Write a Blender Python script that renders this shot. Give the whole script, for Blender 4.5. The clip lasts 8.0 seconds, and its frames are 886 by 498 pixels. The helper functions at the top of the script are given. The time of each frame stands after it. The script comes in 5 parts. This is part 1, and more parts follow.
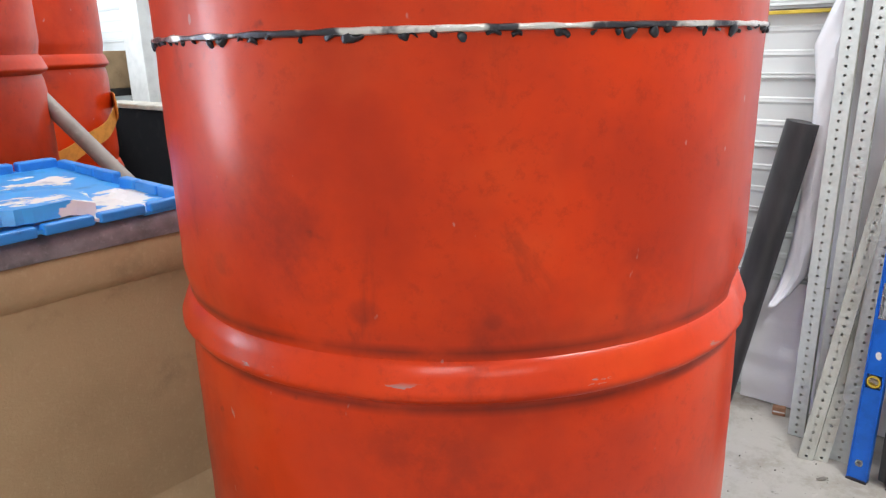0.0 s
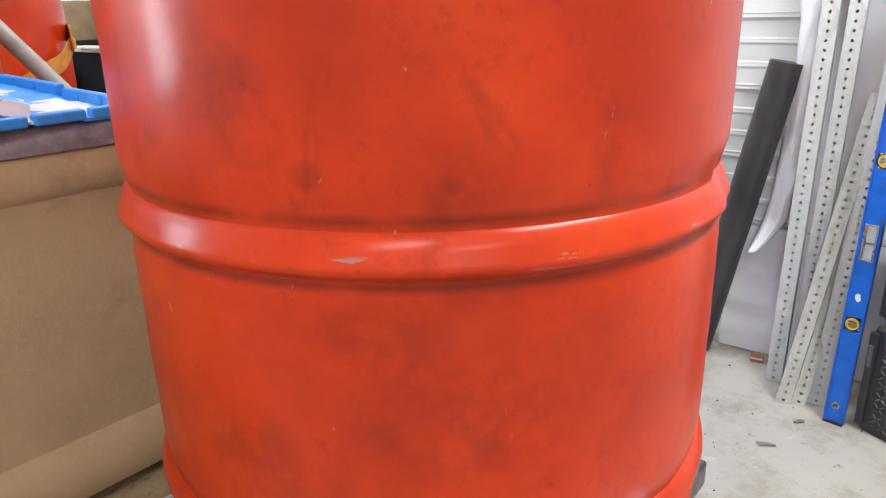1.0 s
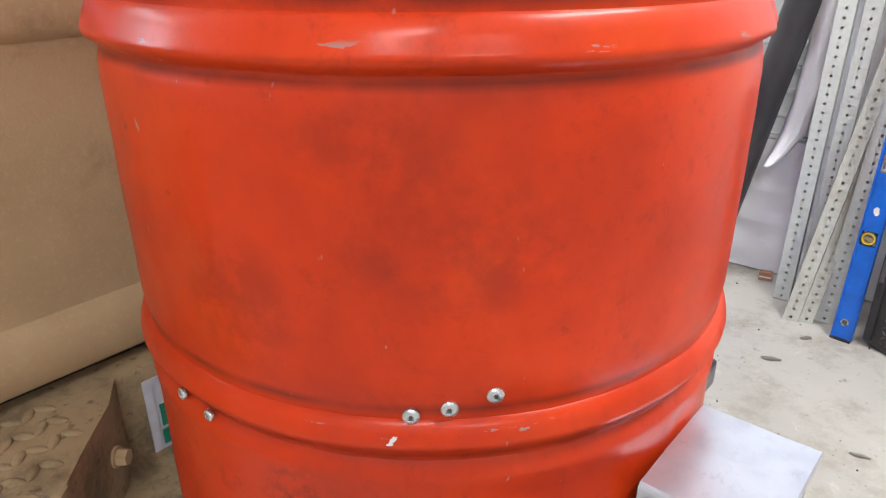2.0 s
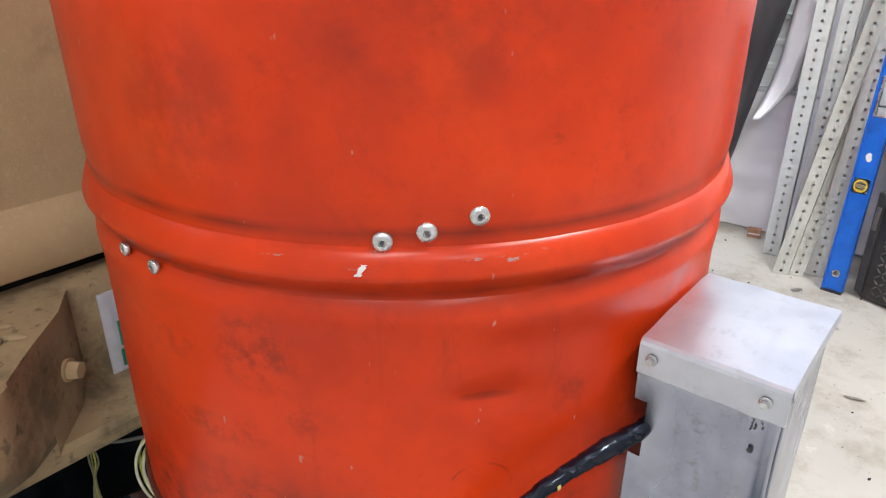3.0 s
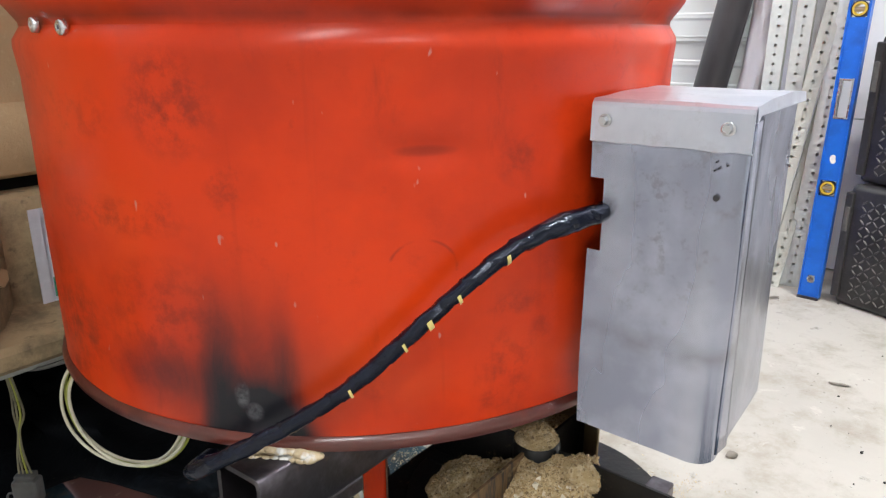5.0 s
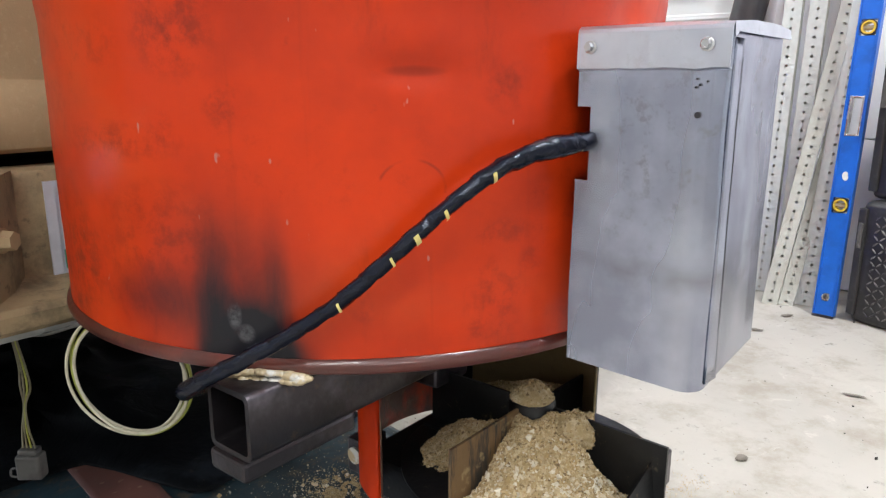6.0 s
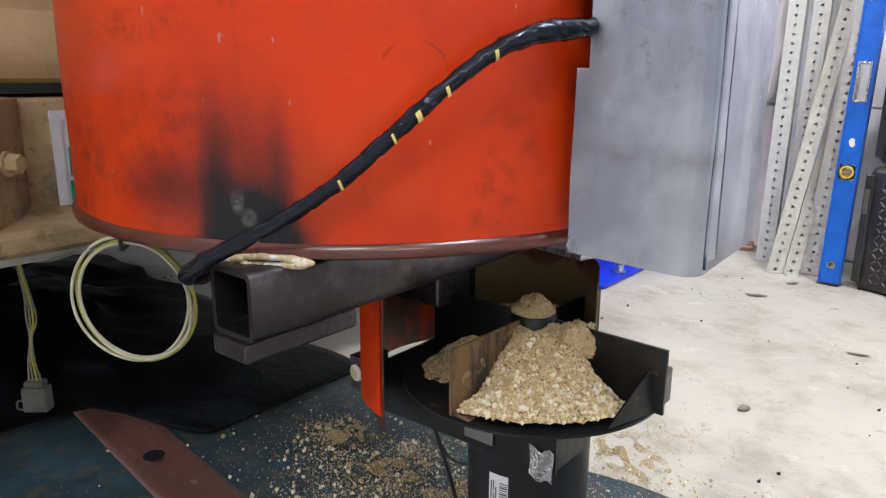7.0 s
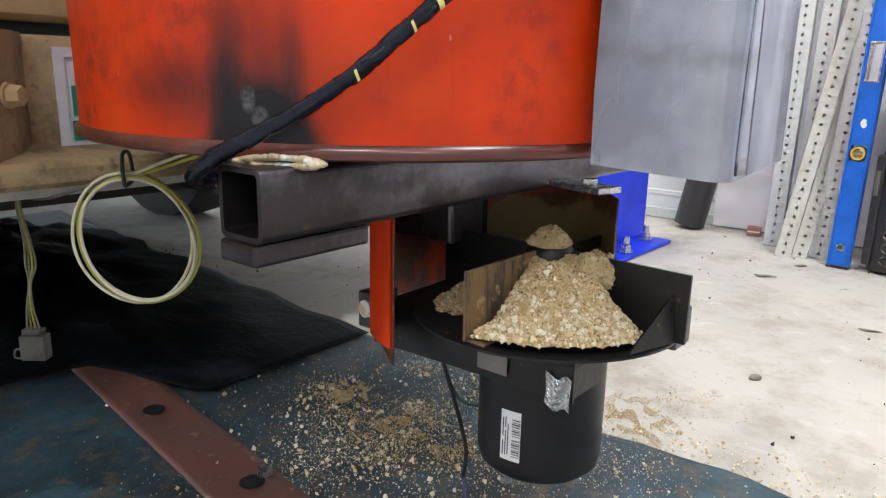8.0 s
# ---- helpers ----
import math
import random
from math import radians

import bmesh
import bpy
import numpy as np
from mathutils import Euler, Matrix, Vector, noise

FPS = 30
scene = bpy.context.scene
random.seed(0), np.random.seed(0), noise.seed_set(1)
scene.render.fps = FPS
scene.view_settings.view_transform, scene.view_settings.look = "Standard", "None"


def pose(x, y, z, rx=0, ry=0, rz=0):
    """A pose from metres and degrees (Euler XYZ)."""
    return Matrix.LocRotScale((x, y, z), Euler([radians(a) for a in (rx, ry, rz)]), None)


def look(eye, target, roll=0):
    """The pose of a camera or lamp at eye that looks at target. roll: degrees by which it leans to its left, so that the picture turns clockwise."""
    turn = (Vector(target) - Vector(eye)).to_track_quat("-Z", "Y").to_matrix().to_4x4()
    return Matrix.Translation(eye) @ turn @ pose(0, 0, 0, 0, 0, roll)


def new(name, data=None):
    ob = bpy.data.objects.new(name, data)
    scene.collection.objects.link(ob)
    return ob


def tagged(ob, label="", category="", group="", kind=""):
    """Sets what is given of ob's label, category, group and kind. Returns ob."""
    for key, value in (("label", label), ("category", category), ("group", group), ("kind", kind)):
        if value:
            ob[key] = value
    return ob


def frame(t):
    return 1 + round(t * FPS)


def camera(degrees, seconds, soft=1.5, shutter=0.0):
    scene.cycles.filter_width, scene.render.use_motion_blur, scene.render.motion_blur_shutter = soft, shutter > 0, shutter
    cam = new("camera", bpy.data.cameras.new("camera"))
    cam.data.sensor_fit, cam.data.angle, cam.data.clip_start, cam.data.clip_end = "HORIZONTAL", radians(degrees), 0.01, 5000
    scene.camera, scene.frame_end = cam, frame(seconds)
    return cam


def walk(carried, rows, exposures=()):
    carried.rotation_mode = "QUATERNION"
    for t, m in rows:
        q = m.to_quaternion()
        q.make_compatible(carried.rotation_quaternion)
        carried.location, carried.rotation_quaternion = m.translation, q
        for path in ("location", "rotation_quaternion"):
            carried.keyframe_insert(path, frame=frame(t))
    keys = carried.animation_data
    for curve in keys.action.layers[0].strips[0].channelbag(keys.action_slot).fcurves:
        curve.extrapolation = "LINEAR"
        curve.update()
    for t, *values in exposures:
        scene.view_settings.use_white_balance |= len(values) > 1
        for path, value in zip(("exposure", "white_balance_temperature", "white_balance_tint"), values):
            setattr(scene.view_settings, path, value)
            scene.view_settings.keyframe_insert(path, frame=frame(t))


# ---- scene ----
cam = camera(64.3, 8.0, 1.3)
PATH = [
    (0.0, 0.0000, -0.7489, 1.2122, 1.10, -16.05, 1.49),
    (0.5, 0.0090, -0.7356, 1.1731, 0.32, -16.99, 1.88),
    (1.0, 0.0161, -0.7174, 1.1284, -0.33, -18.67, 1.21),
    (1.5, 0.0159, -0.7005, 1.0834, -0.18, -21.10, 0.76),
    (2.0, 0.0134, -0.6823, 1.0310, 0.27, -24.00, 0.19),
    (2.2, 0.0138, -0.6748, 1.0071, 0.32, -24.66, -0.13),
    (3.3, 0.0232, -0.6702, 0.8588, -1.52, -24.24, -0.09),
    (3.5, 0.0289, -0.6784, 0.8339, -1.75, -23.84, -0.10),
    (4.0, 0.0371, -0.6976, 0.7802, -2.11, -21.49, 0.22),
    (4.5, 0.0457, -0.7039, 0.7268, -2.52, -19.63, 0.32),
    (4.7, 0.0426, -0.7053, 0.7068, -3.11, -18.76, 0.32),
    (5.8, 0.0581, -0.7297, 0.6207, -1.48, -13.26, -0.46),
    (6.0, 0.0622, -0.7394, 0.6063, -1.23, -13.46, -0.13),
    (6.5, 0.0663, -0.7562, 0.5677, -1.07, -13.89, 0.06),
    (7.0, 0.0651, -0.7588, 0.5353, -0.70, -14.01, -0.38),
    (7.5, 0.0576, -0.7568, 0.5024, -0.47, -13.82, -0.85),
    (8.0, 0.0544, -0.7536, 0.4667, -0.46, -13.87, -1.20),
]
walk(cam, [(t, pose(x, y, z, 90 + pitch, roll, yaw)) for t, x, y, z, yaw, pitch, roll in PATH],
     [(0.0, -0.08), (0.5, 0.06), (1.0, 0.16), (2.0, 0.22), (3.5, 0.36), (4.5, 0.42), (6.0, 0.38), (7.0, 0.36), (8.0, 0.42)])

# ---- light ----
TRUCK = pose(0, 0, 0, 0, 0, 50)      # x along the truck's tail and towards the wall, y from the tail to the cab

world = bpy.data.worlds.new("world")
scene.world = world
world.use_nodes = True
wn = world.node_tree.nodes
sky = wn.new("ShaderNodeTexSky")
sky.sky_type, sky.sun_disc, sky.sun_elevation, sky.sun_rotation = "NISHITA", False, radians(35), radians(200)
world.node_tree.links.new(sky.outputs[0], wn["Background"].inputs[0])
wn["Background"].inputs[1].default_value = 0.08

LAMPS = [(-2.2, -1.3, 37), (0.55, -1.35, 63), (0.75, 1.05, 29), (-2.3, 3.6, 34), (-2.2, -3.2, 32), (0.3, 4.2, 22)]
CEILING = 3.1


def lamp_light(x, y, watts):
    data = bpy.data.lights.new("tube_light", "AREA")
    data.shape, data.size, data.size_y, data.energy, data.color = "RECTANGLE", 1.25, 0.16, watts, (0.96, 0.985, 1.0)
    ob = new("tube_light", data)
    ob.matrix_world = TRUCK @ pose(x, y, CEILING - 0.125)


for lx, ly, lw in LAMPS:
    lamp_light(lx, ly, lw)


# ---- materials ----
class Mat:
    """A procedural material with short names for the nodes that it needs."""

    def __init__(self, name, colour=(0.5, 0.5, 0.5), rough=0.5, metal=0.0):
        self.mat = bpy.data.materials.new(name)
        self.mat.use_nodes = True
        self.t = self.mat.node_tree
        self.b = self.t.nodes["Principled BSDF"]
        self.b.inputs["Base Color"].default_value = (*colour, 1)
        self.b.inputs["Roughness"].default_value = rough
        self.b.inputs["Metallic"].default_value = metal
        self.coord = self.t.nodes.new("ShaderNodeTexCoord").outputs["Object"]
        self.colour = None

    def link(self, a, b):
        self.t.links.new(a, b)

    def feed(self, socket, value):
        if isinstance(value, (int, float)):
            socket.default_value = value
        elif isinstance(value, tuple):
            socket.default_value = (*value, 1) if len(socket.default_value) == 4 else value
        else:
            self.link(value, socket)

    def math(self, op, a, b=0.0, c=0.0, clamp=False):
        n = self.t.nodes.new("ShaderNodeMath")
        n.operation, n.use_clamp = op, clamp
        for s, v in zip(n.inputs, (a, b, c)):
            self.feed(s, v)
        return n.outputs[0]

    def xyz(self):
        n = self.t.nodes.new("ShaderNodeSeparateXYZ")
        self.link(self.coord, n.inputs[0])
        return n.outputs

    def scaled(self, sx, sy, sz):
        n = self.t.nodes.new("ShaderNodeMapping")
        self.link(self.coord, n.inputs[0])
        n.inputs["Scale"].default_value = (sx, sy, sz)
        return n.outputs[0]

    def noise(self, scale, detail=4.0, rough=0.55, vec=None, distort=0.0):
        n = self.t.nodes.new("ShaderNodeTexNoise")
        self.link(vec or self.coord, n.inputs["Vector"])
        n.inputs["Scale"].default_value, n.inputs["Detail"].default_value = scale, detail
        n.inputs["Roughness"].default_value, n.inputs["Distortion"].default_value = rough, distort
        return n.outputs[0]

    def voronoi(self, scale, vec=None):
        n = self.t.nodes.new("ShaderNodeTexVoronoi")
        self.link(vec or self.coord, n.inputs["Vector"])
        n.inputs["Scale"].default_value = scale
        return n.outputs[0]

    def ramp(self, value, lo, hi):
        n = self.t.nodes.new("ShaderNodeMapRange")
        n.interpolation_type = "SMOOTHSTEP"
        self.link(value, n.inputs[0])
        n.inputs[1].default_value, n.inputs[2].default_value = lo, hi
        return n.outputs[0]

    def over(self, mask, colour):
        """Lay a colour over what is there, by a mask."""
        n = self.t.nodes.new("ShaderNodeMix")
        n.data_type = "RGBA"
        self.feed(n.inputs[0], mask)
        if self.colour is None:
            n.inputs[6].default_value = self.b.inputs["Base Color"].default_value
        else:
            self.link(self.colour, n.inputs[6])
        self.feed(n.inputs[7], colour)
        self.colour = n.outputs[2]
        self.link(self.colour, self.b.inputs["Base Color"])
        return self

    def roughness(self, mask, lo, hi):
        n = self.t.nodes.new("ShaderNodeMapRange")
        self.link(mask, n.inputs[0])
        n.inputs[3].default_value, n.inputs[4].default_value = lo, hi
        self.link(n.outputs[0], self.b.inputs["Roughness"])
        return self

    def bump(self, height, strength, distance=0.002):
        n = self.t.nodes.new("ShaderNodeBump")
        n.inputs["Strength"].default_value, n.inputs["Distance"].default_value = strength, distance
        self.link(height, n.inputs["Height"])
        self.link(n.outputs[0], self.b.inputs["Normal"])
        return self

    def blot(self, cx, cz, rx, rz, edge=1.0, soft=False):
        """A soft blot in the x-z plane of the thing, on its near side (y below 0)."""
        x, y, z = self.xyz()
        dx = self.math("DIVIDE", self.math("SUBTRACT", x, cx), rx)
        dz = self.math("DIVIDE", self.math("SUBTRACT", z, cz), rz)
        d = self.math("ADD", self.math("MULTIPLY", dx, dx), self.math("MULTIPLY", dz, dz))
        m = self.math("SUBTRACT", 1.0, d, clamp=True)
        if soft:
            m = self.math("MULTIPLY", m, m)
        return self.math("MULTIPLY", self.math("MULTIPLY", m, edge), self.math("LESS_THAN", y, 0.0), clamp=True)


def plain(name, colour, rough=0.5, metal=0.0, var=0.25, scale=20.0, bump=0.15):
    m = Mat(name, colour, rough, metal)
    n1 = m.noise(scale)
    n2 = m.noise(scale * 7, 3)
    m.over(m.math("MULTIPLY", m.ramp(n1, 0.4, 0.75), var * 2), tuple(c * 0.5 for c in colour))
    m.over(m.math("MULTIPLY", m.ramp(n2, 0.55, 0.8), var), tuple(min(1, c * 1.4 + 0.02) for c in colour))
    m.roughness(n1, max(0.05, rough - 0.12), min(1, rough + 0.12))
    m.bump(n2, bump, 0.001)
    return m.mat


def red_paint(name, soot):
    m = Mat(name, (0.60, 0.040, 0.003), 0.45)
    m.b.inputs["Specular IOR Level"].default_value = 0.1
    m.b.inputs["Coat Weight"].default_value, m.b.inputs["Coat Roughness"].default_value = 0.36, 0.23
    big = m.noise(5.0, 5, 0.6)
    m.over(m.math("MULTIPLY", m.ramp(big, 0.38, 0.66), 0.7), (0.36, 0.022, 0.005))
    m.over(m.math("MULTIPLY", m.ramp(m.noise(9.0, 3), 0.5, 0.75), 0.35), (0.62, 0.075, 0.014))
    smear = m.noise(11.0, 6, 0.65, m.scaled(1.6, 1.6, 0.8), 0.6)
    m.over(m.math("MULTIPLY", m.ramp(smear, 0.58, 0.78), 0.40), (0.085, 0.014, 0.010))
    spots = m.noise(28.0, 4, 0.6)
    m.over(m.math("MULTIPLY", m.ramp(spots, 0.68, 0.78), 0.5), (0.05, 0.012, 0.010))
    run = m.noise(16.0, 4, 0.6, m.scaled(2.2, 2.2, 0.12))
    m.over(m.math("MULTIPLY", m.ramp(run, 0.62, 0.78), 0.30), (0.16, 0.018, 0.008))
    fleck = m.noise(95.0, 2, 0.5, m.scaled(1, 1, 0.5))
    m.over(m.math("MULTIPLY", m.ramp(fleck, 0.74, 0.78), 0.55), (0.45, 0.30, 0.27))
    if soot:
        x, y, z = m.xyz()
        torn = m.noise(20.0, 6, 0.72, m.scaled(1.6, 1.6, 0.5), 0.8)
        for cx, cz, rx, rz, edge in ((-0.060, 0.420, 0.044, 0.058, 2.0), (-0.060, 0.412, 0.056, 0.040, 1.8), (-0.084, 0.436, 0.020, 0.115, 0.75), (-0.040, 0.436, 0.016, 0.115, 0.55), (-0.064, 0.44, 0.052, 0.10, 0.5), (-0.075, 0.45, 0.09, 0.14, 0.25), (-0.120, 0.455, 0.07, 0.035, 0.5)):
            blot = m.blot(cx, cz, rx, rz, edge, True)
            m.over(m.math("MULTIPLY", blot, m.math("ADD", m.math("MULTIPLY", torn, 1.5), 0.55), clamp=True), (0.012, 0.012, 0.016))
        # a faint round scratch beside the cable
        dx = m.math("DIVIDE", m.math("SUBTRACT", x, 0.052), 0.022)
        dz = m.math("DIVIDE", m.math("SUBTRACT", z, 0.537), 0.019)
        far = m.math("SQRT", m.math("ADD", m.math("MULTIPLY", dx, dx), m.math("MULTIPLY", dz, dz)))
        line = m.math("SUBTRACT", 1.0, m.math("DIVIDE", m.math("ABSOLUTE", m.math("SUBTRACT", far, 1.0)), 0.07), clamp=True)
        line = m.math("MULTIPLY", line, m.math("MULTIPLY", m.math("LESS_THAN", y, 0.0), m.math("GREATER_THAN", z, 0.534)))
        m.over(m.math("MULTIPLY", m.math("MULTIPLY", line, m.ramp(m.noise(40.0, 4), 0.42, 0.62)), 0.5), (0.09, 0.012, 0.012))
        scuffed = m.noise(60.0, 5, 0.7)
        for cx, cz, rx, rz in ((-0.070, 0.450, 0.0045, 0.009), (-0.062, 0.437, 0.0055, 0.006), (-0.10, 0.64, 0.03, 0.03), (-0.155, 0.565, 0.05, 0.012), (-0.07, 0.592, 0.012, 0.018), (-0.215, 0.47, 0.03, 0.05), (-0.12, 0.50, 0.05, 0.035), (0.115, 0.604, 0.014, 0.016), (0.11, 0.455, 0.016, 0.03)):
            dark = (0.17, 0.17, 0.18) if rx < 0.009 else (0.10, 0.014, 0.010)
            m.over(m.math("MULTIPLY", m.math("MULTIPLY", m.blot(cx, cz, rx * 1.3, rz * 1.3, 1.3 if rx < 0.009 else 0.8), m.ramp(scuffed, 0.40, 0.68)), 0.62), dark)
        m.over(m.math("MULTIPLY", m.blot(0.054, 0.612, 0.022, 0.004, 1.2), 0.5), (0.16, 0.016, 0.008))
        for cx, cz, rx, rz in ((-0.109, 1.052, 0.03, 0.022), (-0.135, 1.10, 0.05, 0.06), (0.022, 1.025, 0.010, 0.008), (-0.07, 1.03, 0.014, 0.012), (0.14, 1.04, 0.03, 0.05), (-0.19, 1.05, 0.012, 0.012), (-0.03, 0.92, 0.06, 0.03), (0.02, 0.86, 0.09, 0.06), (-0.13, 0.80, 0.05, 0.06)):
            m.over(m.math("MULTIPLY", m.math("MULTIPLY", m.blot(cx, cz, rx, rz, 1.4), m.ramp(m.noise(22.0, 5, 0.7), 0.36, 0.66)), 0.36), (0.12, 0.014, 0.010))
        for cx, cz, rx, rz in ((-0.20, 0.475, 0.05, 0.03), (-0.235, 0.44, 0.04, 0.03), (-0.15, 0.455, 0.04, 0.02), (0.10, 0.435, 0.03, 0.012), (0.16, 0.438, 0.04, 0.014), (0.135, 0.475, 0.012, 0.03), (-0.115, 0.575, 0.013, 0.016), (-0.18, 0.63, 0.05, 0.03), (-0.105, 0.645, 0.035, 0.035), (0.195, 0.60, 0.012, 0.02), (0.02, 0.455, 0.012, 0.012), (0.115, 0.505, 0.03, 0.012)):
            m.over(m.math("MULTIPLY", m.math("MULTIPLY", m.blot(cx, cz, rx, rz, 1.6, True), m.ramp(m.noise(30.0, 6, 0.75), 0.42, 0.70)), 0.42), (0.10, 0.014, 0.012))
        # shade painted as broken dark bands into the hollows above and below the rings
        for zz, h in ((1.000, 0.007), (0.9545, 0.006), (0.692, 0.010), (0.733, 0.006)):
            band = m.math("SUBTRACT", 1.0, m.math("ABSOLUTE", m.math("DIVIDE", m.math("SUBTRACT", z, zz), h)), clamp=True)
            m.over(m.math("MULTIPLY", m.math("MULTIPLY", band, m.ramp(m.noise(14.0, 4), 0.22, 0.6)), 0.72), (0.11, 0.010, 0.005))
        # bare metal rubbed out of the rings
        for zz in (0.716, 0.974):
            band = m.math("SUBTRACT", 1.0, m.math("ABSOLUTE", m.math("DIVIDE", m.math("SUBTRACT", z, zz), 0.006)), clamp=True)
            m.over(m.math("MULTIPLY", band, m.ramp(m.noise(18.0, 5, 0.7, m.scaled(1, 1, 4)), 0.62, 0.66)), (0.24, 0.24, 0.23))
    m.roughness(smear, 0.34, 0.6)
    grime = m.noise(70.0, 6, 0.75)
    m.over(m.math("MULTIPLY", m.math("MULTIPLY", m.ramp(grime, 0.5, 0.7), m.ramp(m.noise(6.0, 4), 0.4, 0.65)), 0.35), (0.20, 0.014, 0.006))
    m.bump(m.noise(7.0, 3), 0.22, 0.004)
    return m.mat


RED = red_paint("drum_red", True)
RED_PLAIN = red_paint("drum_red_plain", False)

m = Mat("rim_steel", (0.080, 0.021, 0.016), 0.30, 0.1)
m.b.inputs["Coat Weight"].default_value, m.b.inputs["Coat Roughness"].default_value = 0.25, 0.12
m.over(m.ramp(m.noise(30.0, 5), 0.45, 0.65), (0.12, 0.024, 0.015)).over(m.ramp(m.noise(60.0, 4), 0.68, 0.76), (0.42, 0.38, 0.36))
RIM = m.bump(m.noise(70.0), 0.3).mat

m = Mat("tan_liner", (0.49, 0.355, 0.20), 0.72)
m.over(m.math("MULTIPLY", m.ramp(m.noise(3.0, 5, 0.6), 0.4, 0.7), 0.5), (0.29, 0.20, 0.105))
m.over(m.math("MULTIPLY", m.ramp(m.noise(9.0, 7, 0.7), 0.56, 0.80), 0.42), (0.15, 0.105, 0.06))
m.over(m.math("MULTIPLY", m.ramp(m.noise(160.0, 3), 0.52, 0.75), 0.3), (0.56, 0.43, 0.27))
TAN = m.bump(m.noise(260.0, 4, 0.7), 0.55, 0.0015).mat

m = Mat("tan_dirty", (0.36, 0.262, 0.148), 0.8)
m.over(m.math("MULTIPLY", m.ramp(m.noise(13.0, 7, 0.7), 0.42, 0.66), 0.8), (0.13, 0.095, 0.055))
m.over(m.math("MULTIPLY", m.ramp(m.noise(55.0, 4), 0.58, 0.7), 0.6), (0.06, 0.045, 0.03))
TAN_DIRTY = m.bump(m.noise(180.0, 4, 0.7), 0.6, 0.0015).mat

m = Mat("concrete", (0.47, 0.44, 0.395), 0.75)
m.over(m.math("MULTIPLY", m.ramp(m.noise(1.6, 6, 0.6), 0.42, 0.7), 0.5), (0.36, 0.34, 0.305))
m.over(m.math("MULTIPLY", m.ramp(m.noise(6.0, 8, 0.70), 0.46, 0.66), 0.62), (0.28, 0.24, 0.185))
m.over(m.math("MULTIPLY", m.ramp(m.noise(11.0, 6, 0.7, None, 0.8), 0.58, 0.70), 0.5), (0.58, 0.55, 0.50))
m.over(m.math("MULTIPLY", m.ramp(m.noise(17.0, 7, 0.66), 0.62, 0.74), 0.75), (0.15, 0.14, 0.125))
m.over(m.math("MULTIPLY", m.ramp(m.noise(70.0, 3), 0.66, 0.74), 0.7), (0.16, 0.15, 0.135))
CONCRETE = m.bump(m.noise(45.0, 6, 0.65), 0.25, 0.002).mat

m = Mat("white_siding", (0.76, 0.78, 0.78), 0.42)
m.over(m.math("MULTIPLY", m.ramp(m.noise(2.5, 5), 0.45, 0.75), 0.35), (0.58, 0.60, 0.60))
m.over(m.math("MULTIPLY", m.ramp(m.noise(20.0, 5), 0.66, 0.8), 0.4), (0.45, 0.45, 0.43))
SIDING = m.mat

# for the unseen south and west walls: greyed to dim bounce and reflections
m = Mat("dim_grey_wall", (0.62, 0.61, 0.59), 0.6)
m.over(m.math("MULTIPLY", m.ramp(m.noise(1.3, 5), 0.40, 0.70), 0.6), (0.44, 0.44, 0.43))
m.over(m.math("MULTIPLY", m.ramp(m.noise(20.0, 5), 0.62, 0.8), 0.4), (0.16, 0.16, 0.16))
DIM_WALL = m.mat



def sheet_metal(name, colour, stain, r0, r1, creased, dirt=0.5):
    m = Mat(name, colour, 0.24, 1.0)
    streak = m.noise(6.0, 2, 0.5, m.scaled(3.0, 3.0, 0.25))
    blotch = m.noise(9.0, 5, 0.6)
    m.over(m.math("MULTIPLY", m.ramp(blotch, 0.38, 0.62), 0.85), stain)
    m.over(m.math("MULTIPLY", m.ramp(streak, 0.50, 0.74), 0.28), (0.76, 0.78, 0.82))
    m.over(m.math("MULTIPLY", m.math("MULTIPLY", m.ramp(m.noise(70.0, 6, 0.75), 0.52, 0.66), m.ramp(m.noise(7.0, 4), 0.45, 0.62)), dirt), (0.22, 0.215, 0.22))
    if creased:
        # a smudged crease low down on the sheet
        ax, ay, az = m.xyz()
        crease = m.math("SUBTRACT", az, m.math("ADD", 0.455, m.math("MULTIPLY", m.noise(14.0, 4), 0.05)))
        line = m.math("SUBTRACT", 1.0, m.math("DIVIDE", m.math("ABSOLUTE", crease), 0.012), clamp=True)
        m.over(m.math("MULTIPLY", m.math("MULTIPLY", line, m.ramp(m.noise(25.0, 5), 0.35, 0.6)), 0.6), (0.24, 0.24, 0.27))
    m.roughness(m.noise(12.0, 3, 0.5, m.scaled(1.2, 1.2, 0.4)), r0, r1)
    return m.bump(m.noise(7.0, 3, 0.5, m.scaled(1, 1, 0.5)), 0.4, 0.008).mat


ALU = sheet_metal("aluminium", (0.47, 0.50, 0.61), (0.29, 0.31, 0.40), 0.16, 0.36, True)
# paler, rougher copy for the lid: the light from above is in its colour
ALU_LIT = sheet_metal("aluminium_lit", (0.68, 0.71, 0.79), (0.54, 0.57, 0.66), 0.30, 0.44, False, 0.2)

m = Mat("mill_steel", (0.21, 0.195, 0.225), 0.34, 0.85)
m.over(m.math("MULTIPLY", m.ramp(m.noise(7.0, 6, 0.65), 0.38, 0.60), 0.9), (0.040, 0.034, 0.036))
m.over(m.math("MULTIPLY", m.ramp(m.noise(45.0, 5, 0.7), 0.6, 0.7), 0.5), (0.14, 0.09, 0.06))
STEEL = m.bump(m.noise(120.0, 4), 0.2).mat

